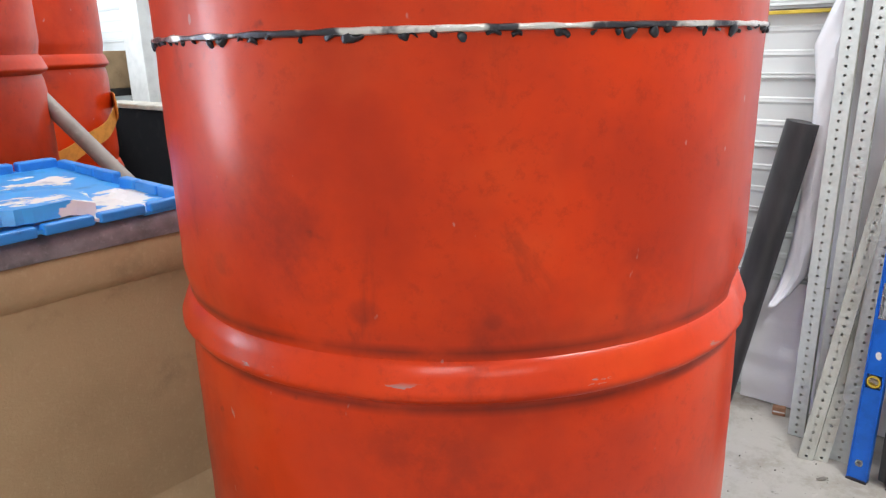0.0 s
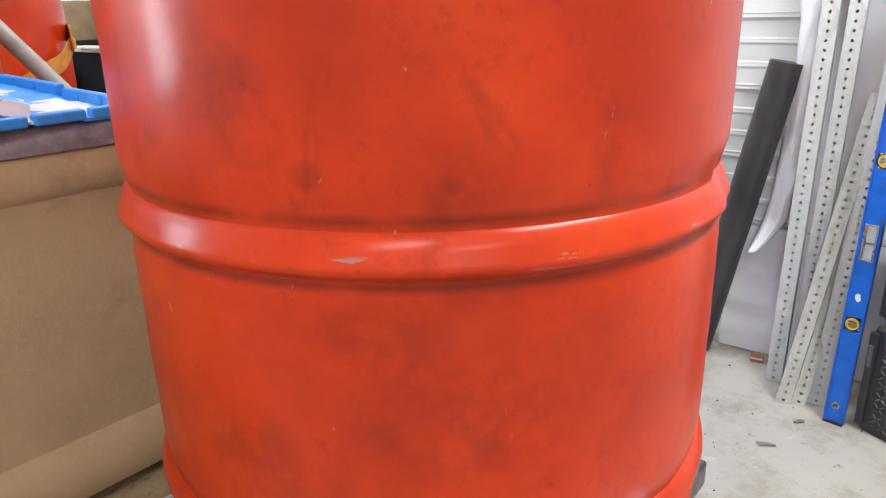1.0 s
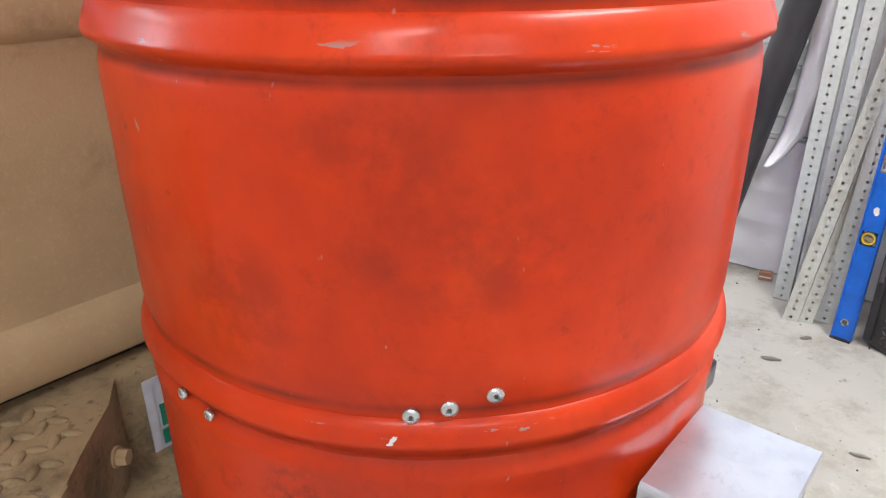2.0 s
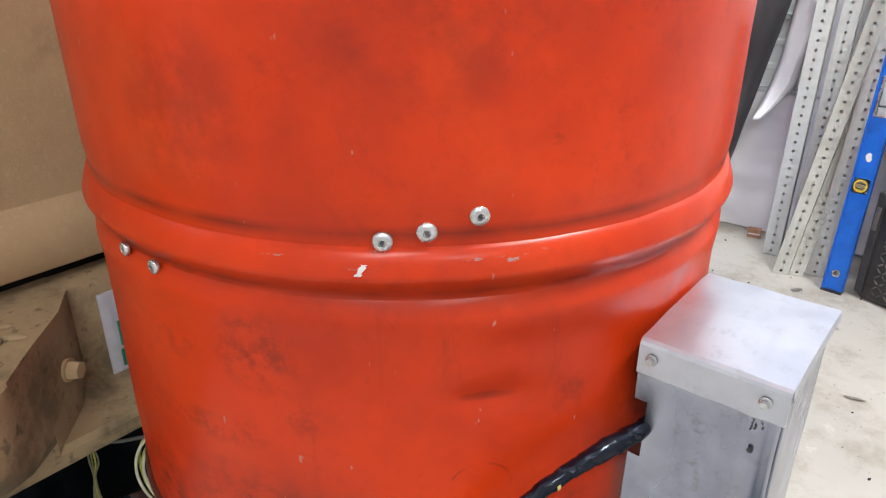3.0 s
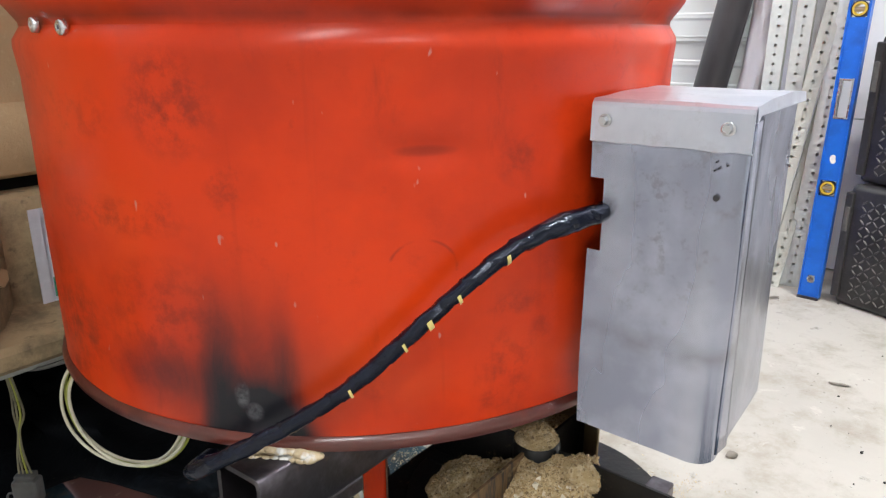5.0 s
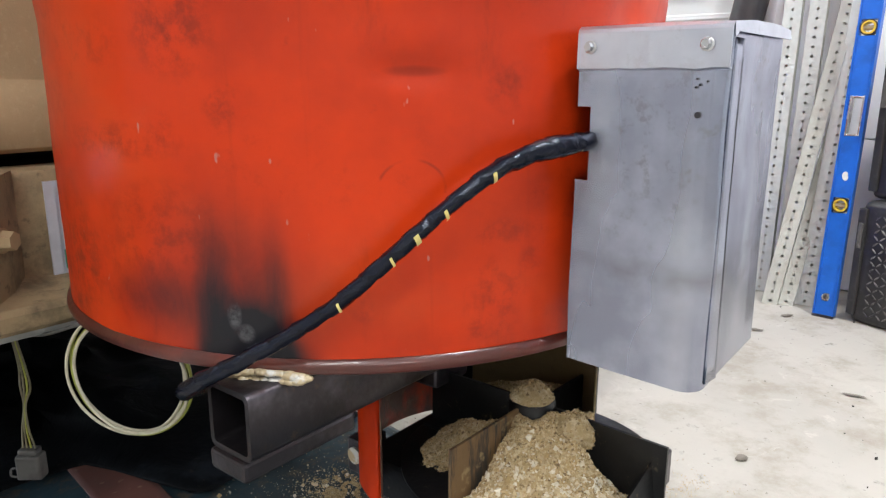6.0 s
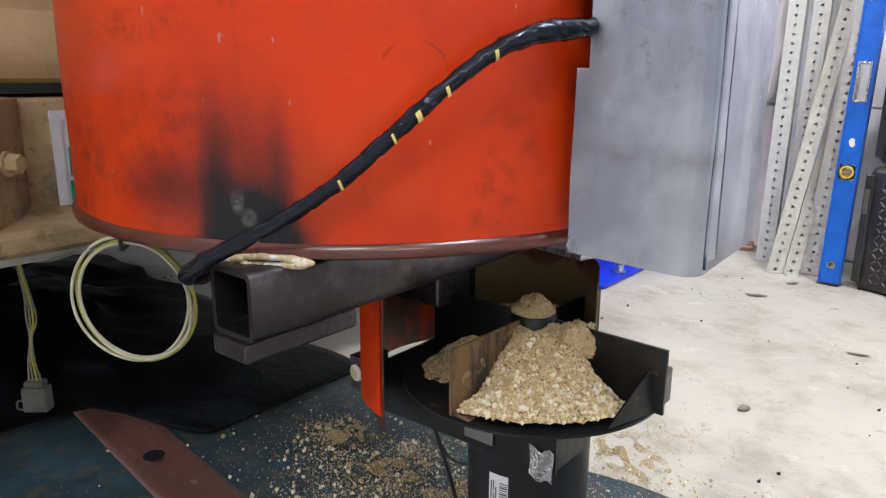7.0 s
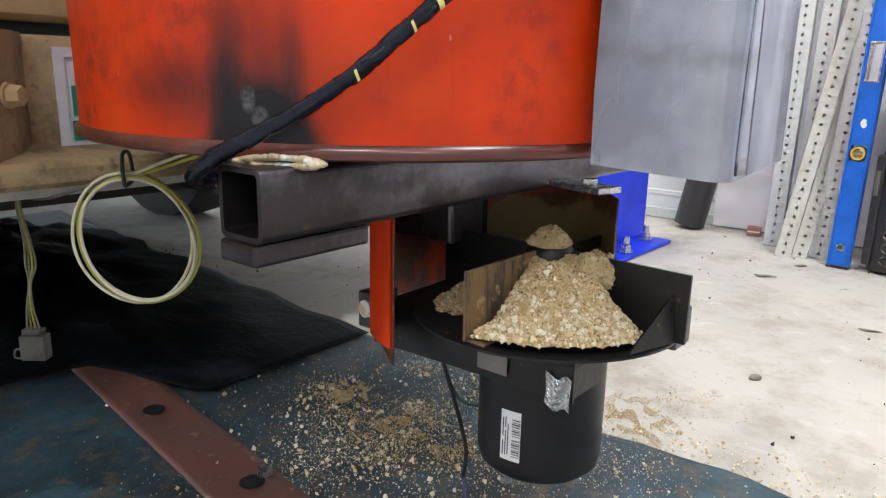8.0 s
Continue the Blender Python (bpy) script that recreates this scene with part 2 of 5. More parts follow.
m = Mat("galvanised", (0.60, 0.63, 0.61), 0.5, 0.3)
m.over(m.math("MULTIPLY", m.ramp(m.voronoi(70.0), 0.2, 0.7), 0.4), (0.70, 0.73, 0.71))
m.over(m.math("MULTIPLY", m.ramp(m.noise(8.0, 6, 0.65), 0.55, 0.75), 0.55), (0.30, 0.29, 0.24))
GALV = m.mat

m = Mat("old_galvanised", (0.52, 0.52, 0.47), 0.6, 0.2)
m.over(m.math("MULTIPLY", m.ramp(m.noise(9.0, 6, 0.65), 0.45, 0.7), 0.7), (0.33, 0.29, 0.23))
GALV_OLD = m.mat

m = Mat("rusty_black", (0.010, 0.010, 0.011), 0.36, 0.2)
m.over(m.math("MULTIPLY", m.ramp(m.noise(22.0, 6, 0.7), 0.55, 0.74), 0.55), (0.055, 0.040, 0.026))
m.over(m.math("MULTIPLY", m.ramp(m.noise(75.0, 4), 0.64, 0.74), 0.6), (0.20, 0.15, 0.09))
BLACK_STEEL = m.bump(m.noise(90.0), 0.3).mat

m = Mat("rust_vane", (0.20, 0.12, 0.055), 0.65, 0.2)
m.over(m.ramp(m.noise(24.0, 5, 0.7, m.scaled(2, 2, 0.4)), 0.45, 0.6), (0.045, 0.04, 0.035))
m.over(m.math("MULTIPLY", m.ramp(m.noise(60.0, 4), 0.58, 0.7), 0.7), (0.42, 0.32, 0.17))
RUST = m.bump(m.noise(80.0), 0.4).mat

m = Mat("road_salt", (0.54, 0.40, 0.21), 0.85)
m.over(m.ramp(m.noise(110.0, 4, 0.7), 0.42, 0.66), (0.70, 0.58, 0.38))
m.over(m.math("MULTIPLY", m.ramp(m.noise(60.0, 5, 0.7), 0.55, 0.7), 0.7), (0.24, 0.165, 0.085))
SALT = m.bump(m.noise(240.0, 4, 0.7), 0.9, 0.004).mat

m = Mat("salt_grain", (0.64, 0.51, 0.31), 0.55)
info = m.t.nodes.new("ShaderNodeNewGeometry").outputs["Random Per Island"]
m.over(m.ramp(info, 0.35, 0.95), (0.80, 0.73, 0.60)).over(m.ramp(info, 0.40, 0.0), (0.46, 0.32, 0.15))
m.b.inputs["Subsurface Weight"].default_value = 0.0
GRAIN = m.mat

m = Mat("tan_grain", (0.52, 0.37, 0.18), 0.8)
info = m.t.nodes.new("ShaderNodeNewGeometry").outputs["Random Per Island"]
m.over(m.ramp(info, 0.5, 1.0), (0.66, 0.53, 0.33)).over(m.ramp(info, 0.4, 0.0), (0.24, 0.165, 0.085))
TAN_GRAIN = m.mat

m = Mat("teal_tarp", (0.022, 0.050, 0.068), 0.5)
m.over(m.math("MULTIPLY", m.ramp(m.noise(3.5, 6, 0.6), 0.4, 0.65), 0.8), (0.014, 0.018, 0.02))
m.over(m.math("MULTIPLY", m.ramp(m.noise(8.0, 6, 0.65), 0.50, 0.66), 0.8), (0.040, 0.095, 0.125))
m.over(m.math("MULTIPLY", m.ramp(m.noise(38.0, 6, 0.75), 0.50, 0.64), 0.75), (0.11, 0.08, 0.05))
TARP = m.bump(m.noise(30.0, 6), 0.5, 0.004).mat

m = Mat("brown_strip", (0.115, 0.043, 0.033), 0.62)
m.over(m.math("MULTIPLY", m.ramp(m.noise(12.0, 6), 0.45, 0.7), 0.7), (0.085, 0.042, 0.035))
m.over(m.math("MULTIPLY", m.ramp(m.noise(60.0, 4), 0.62, 0.7), 0.6), (0.25, 0.17, 0.11))
BROWN = m.bump(m.noise(60.0), 0.3).mat

m = Mat("blue_lid", (0.060, 0.42, 0.94), 0.4)
torn = m.noise(7.5, 5, 0.62, m.scaled(1, 1.5, 1))
m.over(m.ramp(torn, 0.53, 0.545), (0.86, 0.86, 0.85)).over(m.math("MULTIPLY", m.ramp(m.noise(24.0, 5), 0.55, 0.75), 0.45), (0.008, 0.09, 0.36))
LID = m.bump(m.noise(40.0), 0.2).mat
m = Mat("blue_tote", (0.040, 0.31, 0.86), 0.42)
m.over(m.math("MULTIPLY", m.ramp(m.noise(24.0, 5), 0.55, 0.75), 0.5), (0.008, 0.09, 0.36))
TOTE = m.bump(m.noise(40.0), 0.2).mat

m = Mat("black_tube", (0.030, 0.028, 0.031), 0.42)
m.over(m.math("MULTIPLY", m.ramp(m.noise(10.0, 5, 0.6, m.scaled(1, 1, 0.3)), 0.4, 0.7), 0.6), (0.075, 0.068, 0.073))
TUBE = m.bump(m.noise(35.0), 0.2).mat

m = Mat("white_sheet", (0.87, 0.86, 0.90), 0.5)
m.over(m.math("MULTIPLY", m.ramp(m.noise(6.0, 5), 0.5, 0.75), 0.35), (0.62, 0.61, 0.66))
m.b.inputs["Transmission Weight"].default_value = 0.0
SHEET = m.bump(m.noise(9.0, 5), 0.5, 0.01).mat

m = Mat("cable_tape", (0.004, 0.005, 0.011), 0.15)
m.b.inputs["Specular IOR Level"].default_value = 0.36
m.b.inputs["Specular Tint"].default_value = (0.80, 0.86, 1.0, 1)
m.over(m.math("MULTIPLY", m.ramp(m.noise(60.0, 5, 0.7), 0.60, 0.72), 0.4), (0.020, 0.022, 0.036))
CABLE = m.bump(m.noise(45.0, 4, 0.55, None, 1.2), 0.5, 0.003).mat

m = Mat("weld_bead", (0.055, 0.055, 0.065), 0.3, 0.6)
m.over(m.ramp(m.noise(22.0, 4), 0.46, 0.53), (0.66, 0.64, 0.61))
WELD = m.bump(m.noise(160.0), 0.6).mat
WELD_DARK = plain("weld_slag", (0.028, 0.03, 0.038), 0.32, 0.4)
m = Mat("brass_weld", (0.50, 0.40, 0.25), 0.45, 0.15)
WELD_TAN = m.over(m.ramp(m.noise(70.0, 4), 0.5, 0.62), (0.62, 0.61, 0.58)).bump(m.noise(150.0), 0.6).mat

ZINC = plain("zinc", (0.62, 0.63, 0.65), 0.28, 0.95, 0.2, 60)
BLUE = plain("level_blue", (0.008, 0.13, 0.60), 0.38, 0.0, 0.3, 18, 0.05)
BLUE_STEEL = plain("blue_paint", (0.012, 0.045, 0.72), 0.4, 0.0, 0.25, 12, 0.1)
YELLOW = plain("yellow", (0.66, 0.47, 0.05), 0.45)
PALE_YELLOW = plain("pale_yellow", (0.75, 0.62, 0.22), 0.35, 0.0, 0.3, 90)
BLACK = plain("black_plastic", (0.018, 0.018, 0.02), 0.5, 0.0, 0.3, 30)
m = Mat("black_sheet", (0.0035, 0.004, 0.005), 0.60)
m.over(m.math("MULTIPLY", m.ramp(m.noise(4.0, 5, 0.6), 0.52, 0.62), 0.8), (0.016, 0.020, 0.026)).over(m.math("MULTIPLY", m.ramp(m.noise(50.0, 5, 0.7), 0.62, 0.72), 0.4), (0.05, 0.04, 0.03))
m.b.inputs["Specular IOR Level"].default_value = 0.07
BLACK_GLOSS = m.bump(m.noise(13.0, 5, 0.6, None, 0.7), 0.7, 0.008).mat
UNDER = plain("underbody", (0.018, 0.016, 0.014), 0.8, 0.0, 0.5, 8)
MOTOR = plain("motor_black", (0.014, 0.014, 0.017), 0.45, 0.1, 0.25, 40, 0.1)
WHITE = plain("white_paint", (0.78, 0.78, 0.76), 0.5, 0.0, 0.15, 12, 0.1)
PAPER = plain("label_paper", (0.74, 0.74, 0.76), 0.5, 0.0, 0.1, 40, 0.05)
INK = plain("print", (0.03, 0.03, 0.035), 0.5, 0.0, 0.1, 40, 0.05)
GREEN = plain("green_print", (0.01, 0.20, 0.13), 0.4, 0.0, 0.1, 40, 0.05)
PLATE = plain("plate_white", (0.62, 0.64, 0.72), 0.35, 0.1, 0.15, 20, 0.05)
CREAM = plain("cream_wire", (0.62, 0.58, 0.44), 0.45, 0.0, 0.2, 50)
LIME = plain("green_yellow_wire", (0.34, 0.36, 0.06), 0.45, 0.0, 0.2, 50)
GREYP = plain("grey_plug", (0.11, 0.105, 0.10), 0.6, 0.0, 0.35, 60)
ORANGE = plain("orange_strap", (0.62, 0.24, 0.03), 0.7, 0.0, 0.25, 50, 0.4)
PIPE = plain("grey_pipe", (0.34, 0.31, 0.28), 0.5, 0.2, 0.35, 14)
WOOD = plain("brown_card", (0.40, 0.27, 0.15), 0.75, 0.0, 0.3, 9)
RAIL = plain("rail_black", (0.30, 0.285, 0.315), 0.36, 0.0, 0.5, 22, 0.8)
m = Mat("bed_liner", (0.008, 0.008, 0.009), 0.85)
m.b.inputs["Specular IOR Level"].default_value = 0.15
LINER = m.over(m.math("MULTIPLY", m.ramp(m.noise(20.0, 5), 0.55, 0.75), 0.4), (0.03, 0.028, 0.026)).bump(m.noise(200.0), 0.3).mat
TREAD = plain("tread_black", (0.032, 0.031, 0.032), 0.4, 0.0, 0.6, 14, 0.4)
TAPE = plain("silver_tape", (0.55, 0.55, 0.56), 0.25, 0.9, 0.3, 60, 0.8)
BRICK = plain("brick_red", (0.40, 0.20, 0.12), 0.8, 0.0, 0.4, 30)
CEIL = plain("ceiling_white", (0.84, 0.84, 0.83), 0.7, 0.0, 0.15, 2)
glow = Mat("tube_glow", (0.9, 0.9, 0.9), 0.4)
glow.b.inputs["Emission Color"].default_value, glow.b.inputs["Emission Strength"].default_value = (0.96, 0.985, 1, 1), 4.0
GLOW = glow.mat


# ---- building blocks ----
def part(name, bm, material, parent=None, label="", smooth=False):
    """Link a bmesh as one mesh object, under a thing or a part."""
    if all(e.is_manifold for e in bm.edges):
        bmesh.ops.recalc_face_normals(bm, faces=bm.faces)
    me = bpy.data.meshes.new(name)
    bm.to_mesh(me)
    bm.free()
    me.materials.append(material)
    if smooth:
        me.shade_smooth()
        me.set_sharp_from_angle(angle=radians(38))
    ob = new(name, me)
    if parent:
        ob.parent = parent
    return tagged(ob, label)


def thing(name, m, label, category, group="", kind=""):
    ob = new(name)
    ob.empty_display_size = 0.1
    ob.matrix_world = m
    return tagged(ob, label, category, group, kind)


def box(x0, x1, y0, y1, z0, z1, bevel=0.0, seg=2, bm=None):
    bm = bm or bmesh.new()
    made = bmesh.ops.create_cube(bm, size=1.0)["verts"]
    bmesh.ops.transform(bm, verts=made, matrix=Matrix.LocRotScale(((x0 + x1) / 2, (y0 + y1) / 2, (z0 + z1) / 2), None, (x1 - x0, y1 - y0, z1 - z0)))
    if bevel:
        edges = list({e for v in made for e in v.link_edges})
        bmesh.ops.bevel(bm, geom=edges, offset=bevel, segments=seg, profile=0.5, affect="EDGES")
    return bm


def lathe(profile, seg=96, a0=0.0, a1=360.0, bm=None, cx=0.0, cy=0.0):
    bm = bm or bmesh.new()
    whole = a1 - a0 >= 360
    count = seg if whole else seg + 1
    rings = []
    for i in range(count):
        a = radians(a0 + (a1 - a0) * i / seg)
        rings.append([bm.verts.new((cx + r * math.cos(a), cy + r * math.sin(a), z)) for r, z in profile])
    for i in range(seg):
        p, q = rings[i], rings[(i + 1) % count]
        for k in range(len(profile) - 1):
            bm.faces.new((p[k], q[k], q[k + 1], p[k + 1]))
    bmesh.ops.remove_doubles(bm, verts=bm.verts, dist=1e-6)
    return bm


def rod(a, b, r, seg=16, r2=None, bm=None):
    bm = bm or bmesh.new()
    a, b = Vector(a), Vector(b)
    m = Matrix.Translation((a + b) / 2) @ (b - a).to_track_quat("Z", "Y").to_matrix().to_4x4()
    bmesh.ops.create_cone(bm, cap_ends=True, segments=seg, radius1=r, radius2=r if r2 is None else r2, depth=(b - a).length, matrix=m)
    return bm


def smooth_path(points, steps=8):
    pts = [Vector(p) for p in points]
    pts = [2 * pts[0] - pts[1]] + pts + [2 * pts[-1] - pts[-2]]
    out = []
    for i in range(1, len(pts) - 2):
        p0, p1, p2, p3 = pts[i - 1:i + 3]
        for k in range(steps):
            t = k / steps
            out.append(0.5 * (2 * p1 + (p2 - p0) * t + (2 * p0 - 5 * p1 + 4 * p2 - p3) * t * t + (3 * p1 - p0 - 3 * p2 + p3) * t ** 3))
    return out + [pts[-2]]


def hose(points, radius, seg=10, steps=8, bm=None, closed=False):
    """A tube along a smooth path; radius is a number or a function of the way along it."""
    bm = bm or bmesh.new()
    path = smooth_path(points, steps)
    rings = []
    up = Vector((0.13, 0.31, 0.94))
    for i, p in enumerate(path):
        d = (path[min(i + 1, len(path) - 1)] - path[max(i - 1, 0)]).normalized()
        s = d.cross(up).normalized()
        w = s.cross(d)
        r = radius(i / (len(path) - 1)) if callable(radius) else radius
        rings.append([bm.verts.new(p + r * (math.cos(2 * math.pi * k / seg) * s + math.sin(2 * math.pi * k / seg) * w)) for k in range(seg)])
    for p, q in zip(rings, rings[1:]):
        for k in range(seg):
            bm.faces.new((p[k], p[(k + 1) % seg], q[(k + 1) % seg], q[k]))
    if not closed:
        bm.faces.new(rings[0]), bm.faces.new(rings[-1])
    return bm


def prism(profile, x0, x1, bm=None, cuts=1, wobble=0.0):
    """A closed profile in y and z, drawn along x."""
    bm = bm or bmesh.new()
    rows = []
    for i in range(cuts + 1):
        x = x0 + (x1 - x0) * i / cuts
        rows.append([bm.verts.new((x, y + wobble * noise.noise((x * 3, y * 5, z * 5)), z)) for y, z in profile])
    k = len(profile)
    for a, b in zip(rows, rows[1:]):
        for j in range(k):
            bm.faces.new((a[j], a[(j + 1) % k], b[(j + 1) % k], b[j]))
    bm.faces.new(rows[0]), bm.faces.new(rows[-1])
    return bm


def grid(nx, ny, place):
    """A sheet of nx by ny cells; place(u, v) gives the point for u, v from 0 to 1."""
    bm = bmesh.new()
    v = [[bm.verts.new(place(i / nx, j / ny)) for i in range(nx + 1)] for j in range(ny + 1)]
    for j in range(ny):
        for i in range(nx):
            bm.faces.new((v[j][i], v[j][i + 1], v[j + 1][i + 1], v[j + 1][i]))
    return bm


def thicken(ob, t, offset=-1.0):
    mod = ob.modifiers.new("thickness", "SOLIDIFY")
    mod.thickness, mod.offset = t, offset
    return ob


def crumbs(places, lo, hi, rng):
    """Small rough grains, one for each place, in one mesh."""
    verts, faces = [], []
    base = [(1, 0, 0), (-1, 0, 0), (0, 1, 0), (0, -1, 0), (0, 0, 1), (0, 0, -1)]
    tri = [(0, 2, 4), (2, 1, 4), (1, 3, 4), (3, 0, 4), (2, 0, 5), (1, 2, 5), (3, 1, 5), (0, 3, 5)]
    for p in places:
        s = lo + (hi - lo) * rng.random() ** 3
        q = Euler((rng.random() * 6, rng.random() * 6, rng.random() * 6)).to_matrix()
        k = len(verts)
        for b in base:
            verts.append(Vector(p) + q @ (Vector(b) * s * (0.6 + 0.7 * rng.random())))
        faces += [tuple(k + i for i in f) for f in tri]
    return verts, faces


def crumb_object(name, places, lo, hi, seed, material, label, category):
    rng = random.Random(seed)
    verts, faces = crumbs(places, lo, hi, rng)
    me = bpy.data.meshes.new(name)
    me.from_pydata(verts, [], faces)
    me.materials.append(material)
    return tagged(new(name, me), label, category, kind="stuff")


# ---- the hall ----
SOUTH, NORTH, WEST, EAST = -4.5, 7.2, -3.3, 1.84    # in the truck's axes; EAST is the sided wall

bm = grid(60, 60, lambda a, b: (WEST + (EAST + 0.3 - WEST) * a, SOUTH + (NORTH - SOUTH) * b, 0.0016 * noise.noise((a * 30, b * 30, 0))))
floor = part("floor", bm, CONCRETE)
floor.matrix_world = TRUCK
tagged(floor, "pale worn concrete floor with dark oil stains", "floor", kind="structure")
thicken(floor, 0.15)

for name, x0, x1, y0, y1 in (("wall_south", WEST, EAST + 0.2, SOUTH - 0.15, SOUTH), ("wall_north", WEST, EAST + 0.2, NORTH, NORTH + 0.15), ("wall_east", EAST + 0.012, EAST + 0.2, SOUTH, NORTH)):
    w = part(name, box(x0, x1, y0, y1, 0, CEILING), DIM_WALL if name == "wall_south" else SIDING)
    w.matrix_world = TRUCK
    tagged(w, "unseen workshop wall, toned grey to dim its reflections" if name == "wall_south" else "white painted metal workshop wall", "wall", kind="structure")
wall_east = w
# the west wall is built round a tall glazed door
WIN = (3.30, 4.90, 0.12, 2.75)
bm = box(WEST - 0.15, WEST, SOUTH - 0.15, WIN[0], 0, CEILING)
box(WEST - 0.15, WEST, WIN[1], NORTH + 0.15, 0, CEILING, 0, 2, bm)
box(WEST - 0.15, WEST, WIN[0], WIN[1], 0, WIN[2], 0, 2, bm)
box(WEST - 0.15, WEST, WIN[0], WIN[1], WIN[3], CEILING, 0, 2, bm)
wall_west = part("wall_west", bm, DIM_WALL)
wall_west.matrix_world = TRUCK
tagged(wall_west, "unseen workshop wall with a glazed door, toned grey to dim its reflections", "wall", kind="structure")
bm = box(WEST - 0.11, WEST - 0.05, WIN[0], WIN[0] + 0.05, WIN[2], WIN[3])
box(WEST - 0.11, WEST - 0.05, WIN[1] - 0.05, WIN[1], WIN[2], WIN[3], 0, 2, bm)
box(WEST - 0.11, WEST - 0.05, WIN[0] + 0.05, WIN[1] - 0.05, WIN[2], WIN[2] + 0.05, 0, 2, bm)
box(WEST - 0.11, WEST - 0.05, WIN[0] + 0.05, WIN[1] - 0.05, WIN[3] - 0.05, WIN[3], 0, 2, bm)
window = part("window_1", bm, WHITE)
window.matrix_world = TRUCK
tagged(window, "plain white frame of a tall window in the west wall", "window", kind="structure")
daylight = bpy.data.lights.new("daylight", "AREA")
daylight.shape, daylight.size, daylight.size_y, daylight.energy, daylight.color = "RECTANGLE", WIN[1] - WIN[0] - 0.1, WIN[3] - WIN[2] - 0.1, 250, (0.74, 0.85, 1.0)
sky_pane = new("daylight", daylight)
sky_pane.matrix_world = TRUCK @ look((WEST - 0.08, 4.1, 1.435), (0, 4.1, 1.435))
ceiling = part("ceiling", box(WEST, EAST + 0.2, SOUTH, NORTH, CEILING, CEILING + 0.15), CEIL)
ceiling.matrix_world = TRUCK
tagged(ceiling, "plain white workshop ceiling", "ceiling", kind="structure")

# horizontal steel siding, three ribs to a panel
COURSE, RIB = 0.216, 0.072


def siding_mesh():
    pts = []
    for i in range(3):
        z = i * RIB
        pts += [(-0.004, z), (-0.004, z + 0.006), (0.0, z + 0.010) if i else (-0.009, z + 0.010), (0.0, z + 0.012), (-0.001, z + RIB - 0.014), (-0.005, z + RIB - 0.006)]
    pts += [(-0.011, COURSE - 0.004), (-0.011, COURSE), (0.010, COURSE), (0.010, 0.0)]
    bm = prism([(x, z) for x, z in pts], -1.0, 1.0)
    bmesh.ops.rotate(bm, verts=bm.verts, cent=(0, 0, 0), matrix=Matrix.Rotation(radians(90), 3, "Z"))
    for v in bm.verts:
        v.co.x = -v.co.x
        v.co.y *= (NORTH - SOUTH) / 2 - 0.002
    bmesh.ops.recalc_face_normals(bm, faces=bm.faces)
    me = bpy.data.meshes.new("siding_panel")
    bm.to_mesh(me)
    bm.free()
    me.materials.append(SIDING)
    return me


siding = siding_mesh()
for i in range(14):
    ob = new("siding_panel", siding)
    ob.parent = wall_east
    ob.location = (EAST - 0.001, (SOUTH + NORTH) / 2, 0.013 + i * COURSE)

bm = box(EAST - 0.035, EAST - 0.012, SOUTH, NORTH, 0.001, 0.035, 0.003)
rail = part("trim", bm, GALV)
rail.matrix_world = TRUCK
tagged(rail, "grey metal sill strip along the wall foot", "trim", kind="structure")


def ceiling_lamp(x, y):
    lamp = thing("ceiling_light", TRUCK @ pose(x, y, CEILING), "long white ceiling light with two tubes", "ceiling light", "ceiling lights")
    part("housing", box(-0.65, 0.65, -0.1, 0.1, -0.06, -0.001, 0.01), WHITE, lamp)
    for s in (-0.045, 0.045):
        part("tube", rod((-0.6, s, -0.085), (0.6, s, -0.085), 0.014), GLOW, lamp, smooth=True)


for lx, ly, lw in LAMPS:
    ceiling_lamp(lx, ly)


# ---- the spreader: a hopper of welded drums on a cross tube, with a spinner below ----
AX = Vector((0.158, -0.141, 0.0))     # axis of motor and spinner
BODY = 0.287


def dented(x, y, z):
    """Small dents of the shell, as a change of radius."""
    a = math.degrees(math.atan2(y, x))
    d = -0.007 * math.exp(-((a + 27) / 4.5) ** 2 - ((z - 1.002) / 0.014) ** 2)
    d += -0.0055 * math.exp(-((a + 24) / 5) ** 2 - ((z - 0.977) / 0.014) ** 2)
    d += -0.0035 * math.exp(-((a + 79) / 5) ** 2 - ((z - 0.612) / 0.008) ** 2)
    d += -0.003 * math.exp(-((a + 42) / 5) ** 2 - ((z - 0.655) / 0.02) ** 2)
    d += 0.0012 * noise.noise((x * 9, y * 9, z * 9)) + 0.0006 * noise.noise((x * 30, y * 30, z * 30))
    return d


def shell(profile, seg=220):
    bm = lathe(profile, seg)
    for v in bm.verts:
        r = math.hypot(v.co.x, v.co.y)
        if r > 0.25:
            k = 1 + dented(*v.co) / r
            v.co.x, v.co.y = v.co.x * k, v.co.y * k
    return bm


def fine(profile, step=0.006):
    out = [profile[0]]
    for (r0, z0), (r1, z1) in zip(profile, profile[1:]):
        n = max(1, int(abs(z1 - z0) / step))
        for i in range(1, n + 1):
            t = i / n
            out.append((r0 + (r1 - r0) * t, z0 + (z1 - z0) * t))
    return out


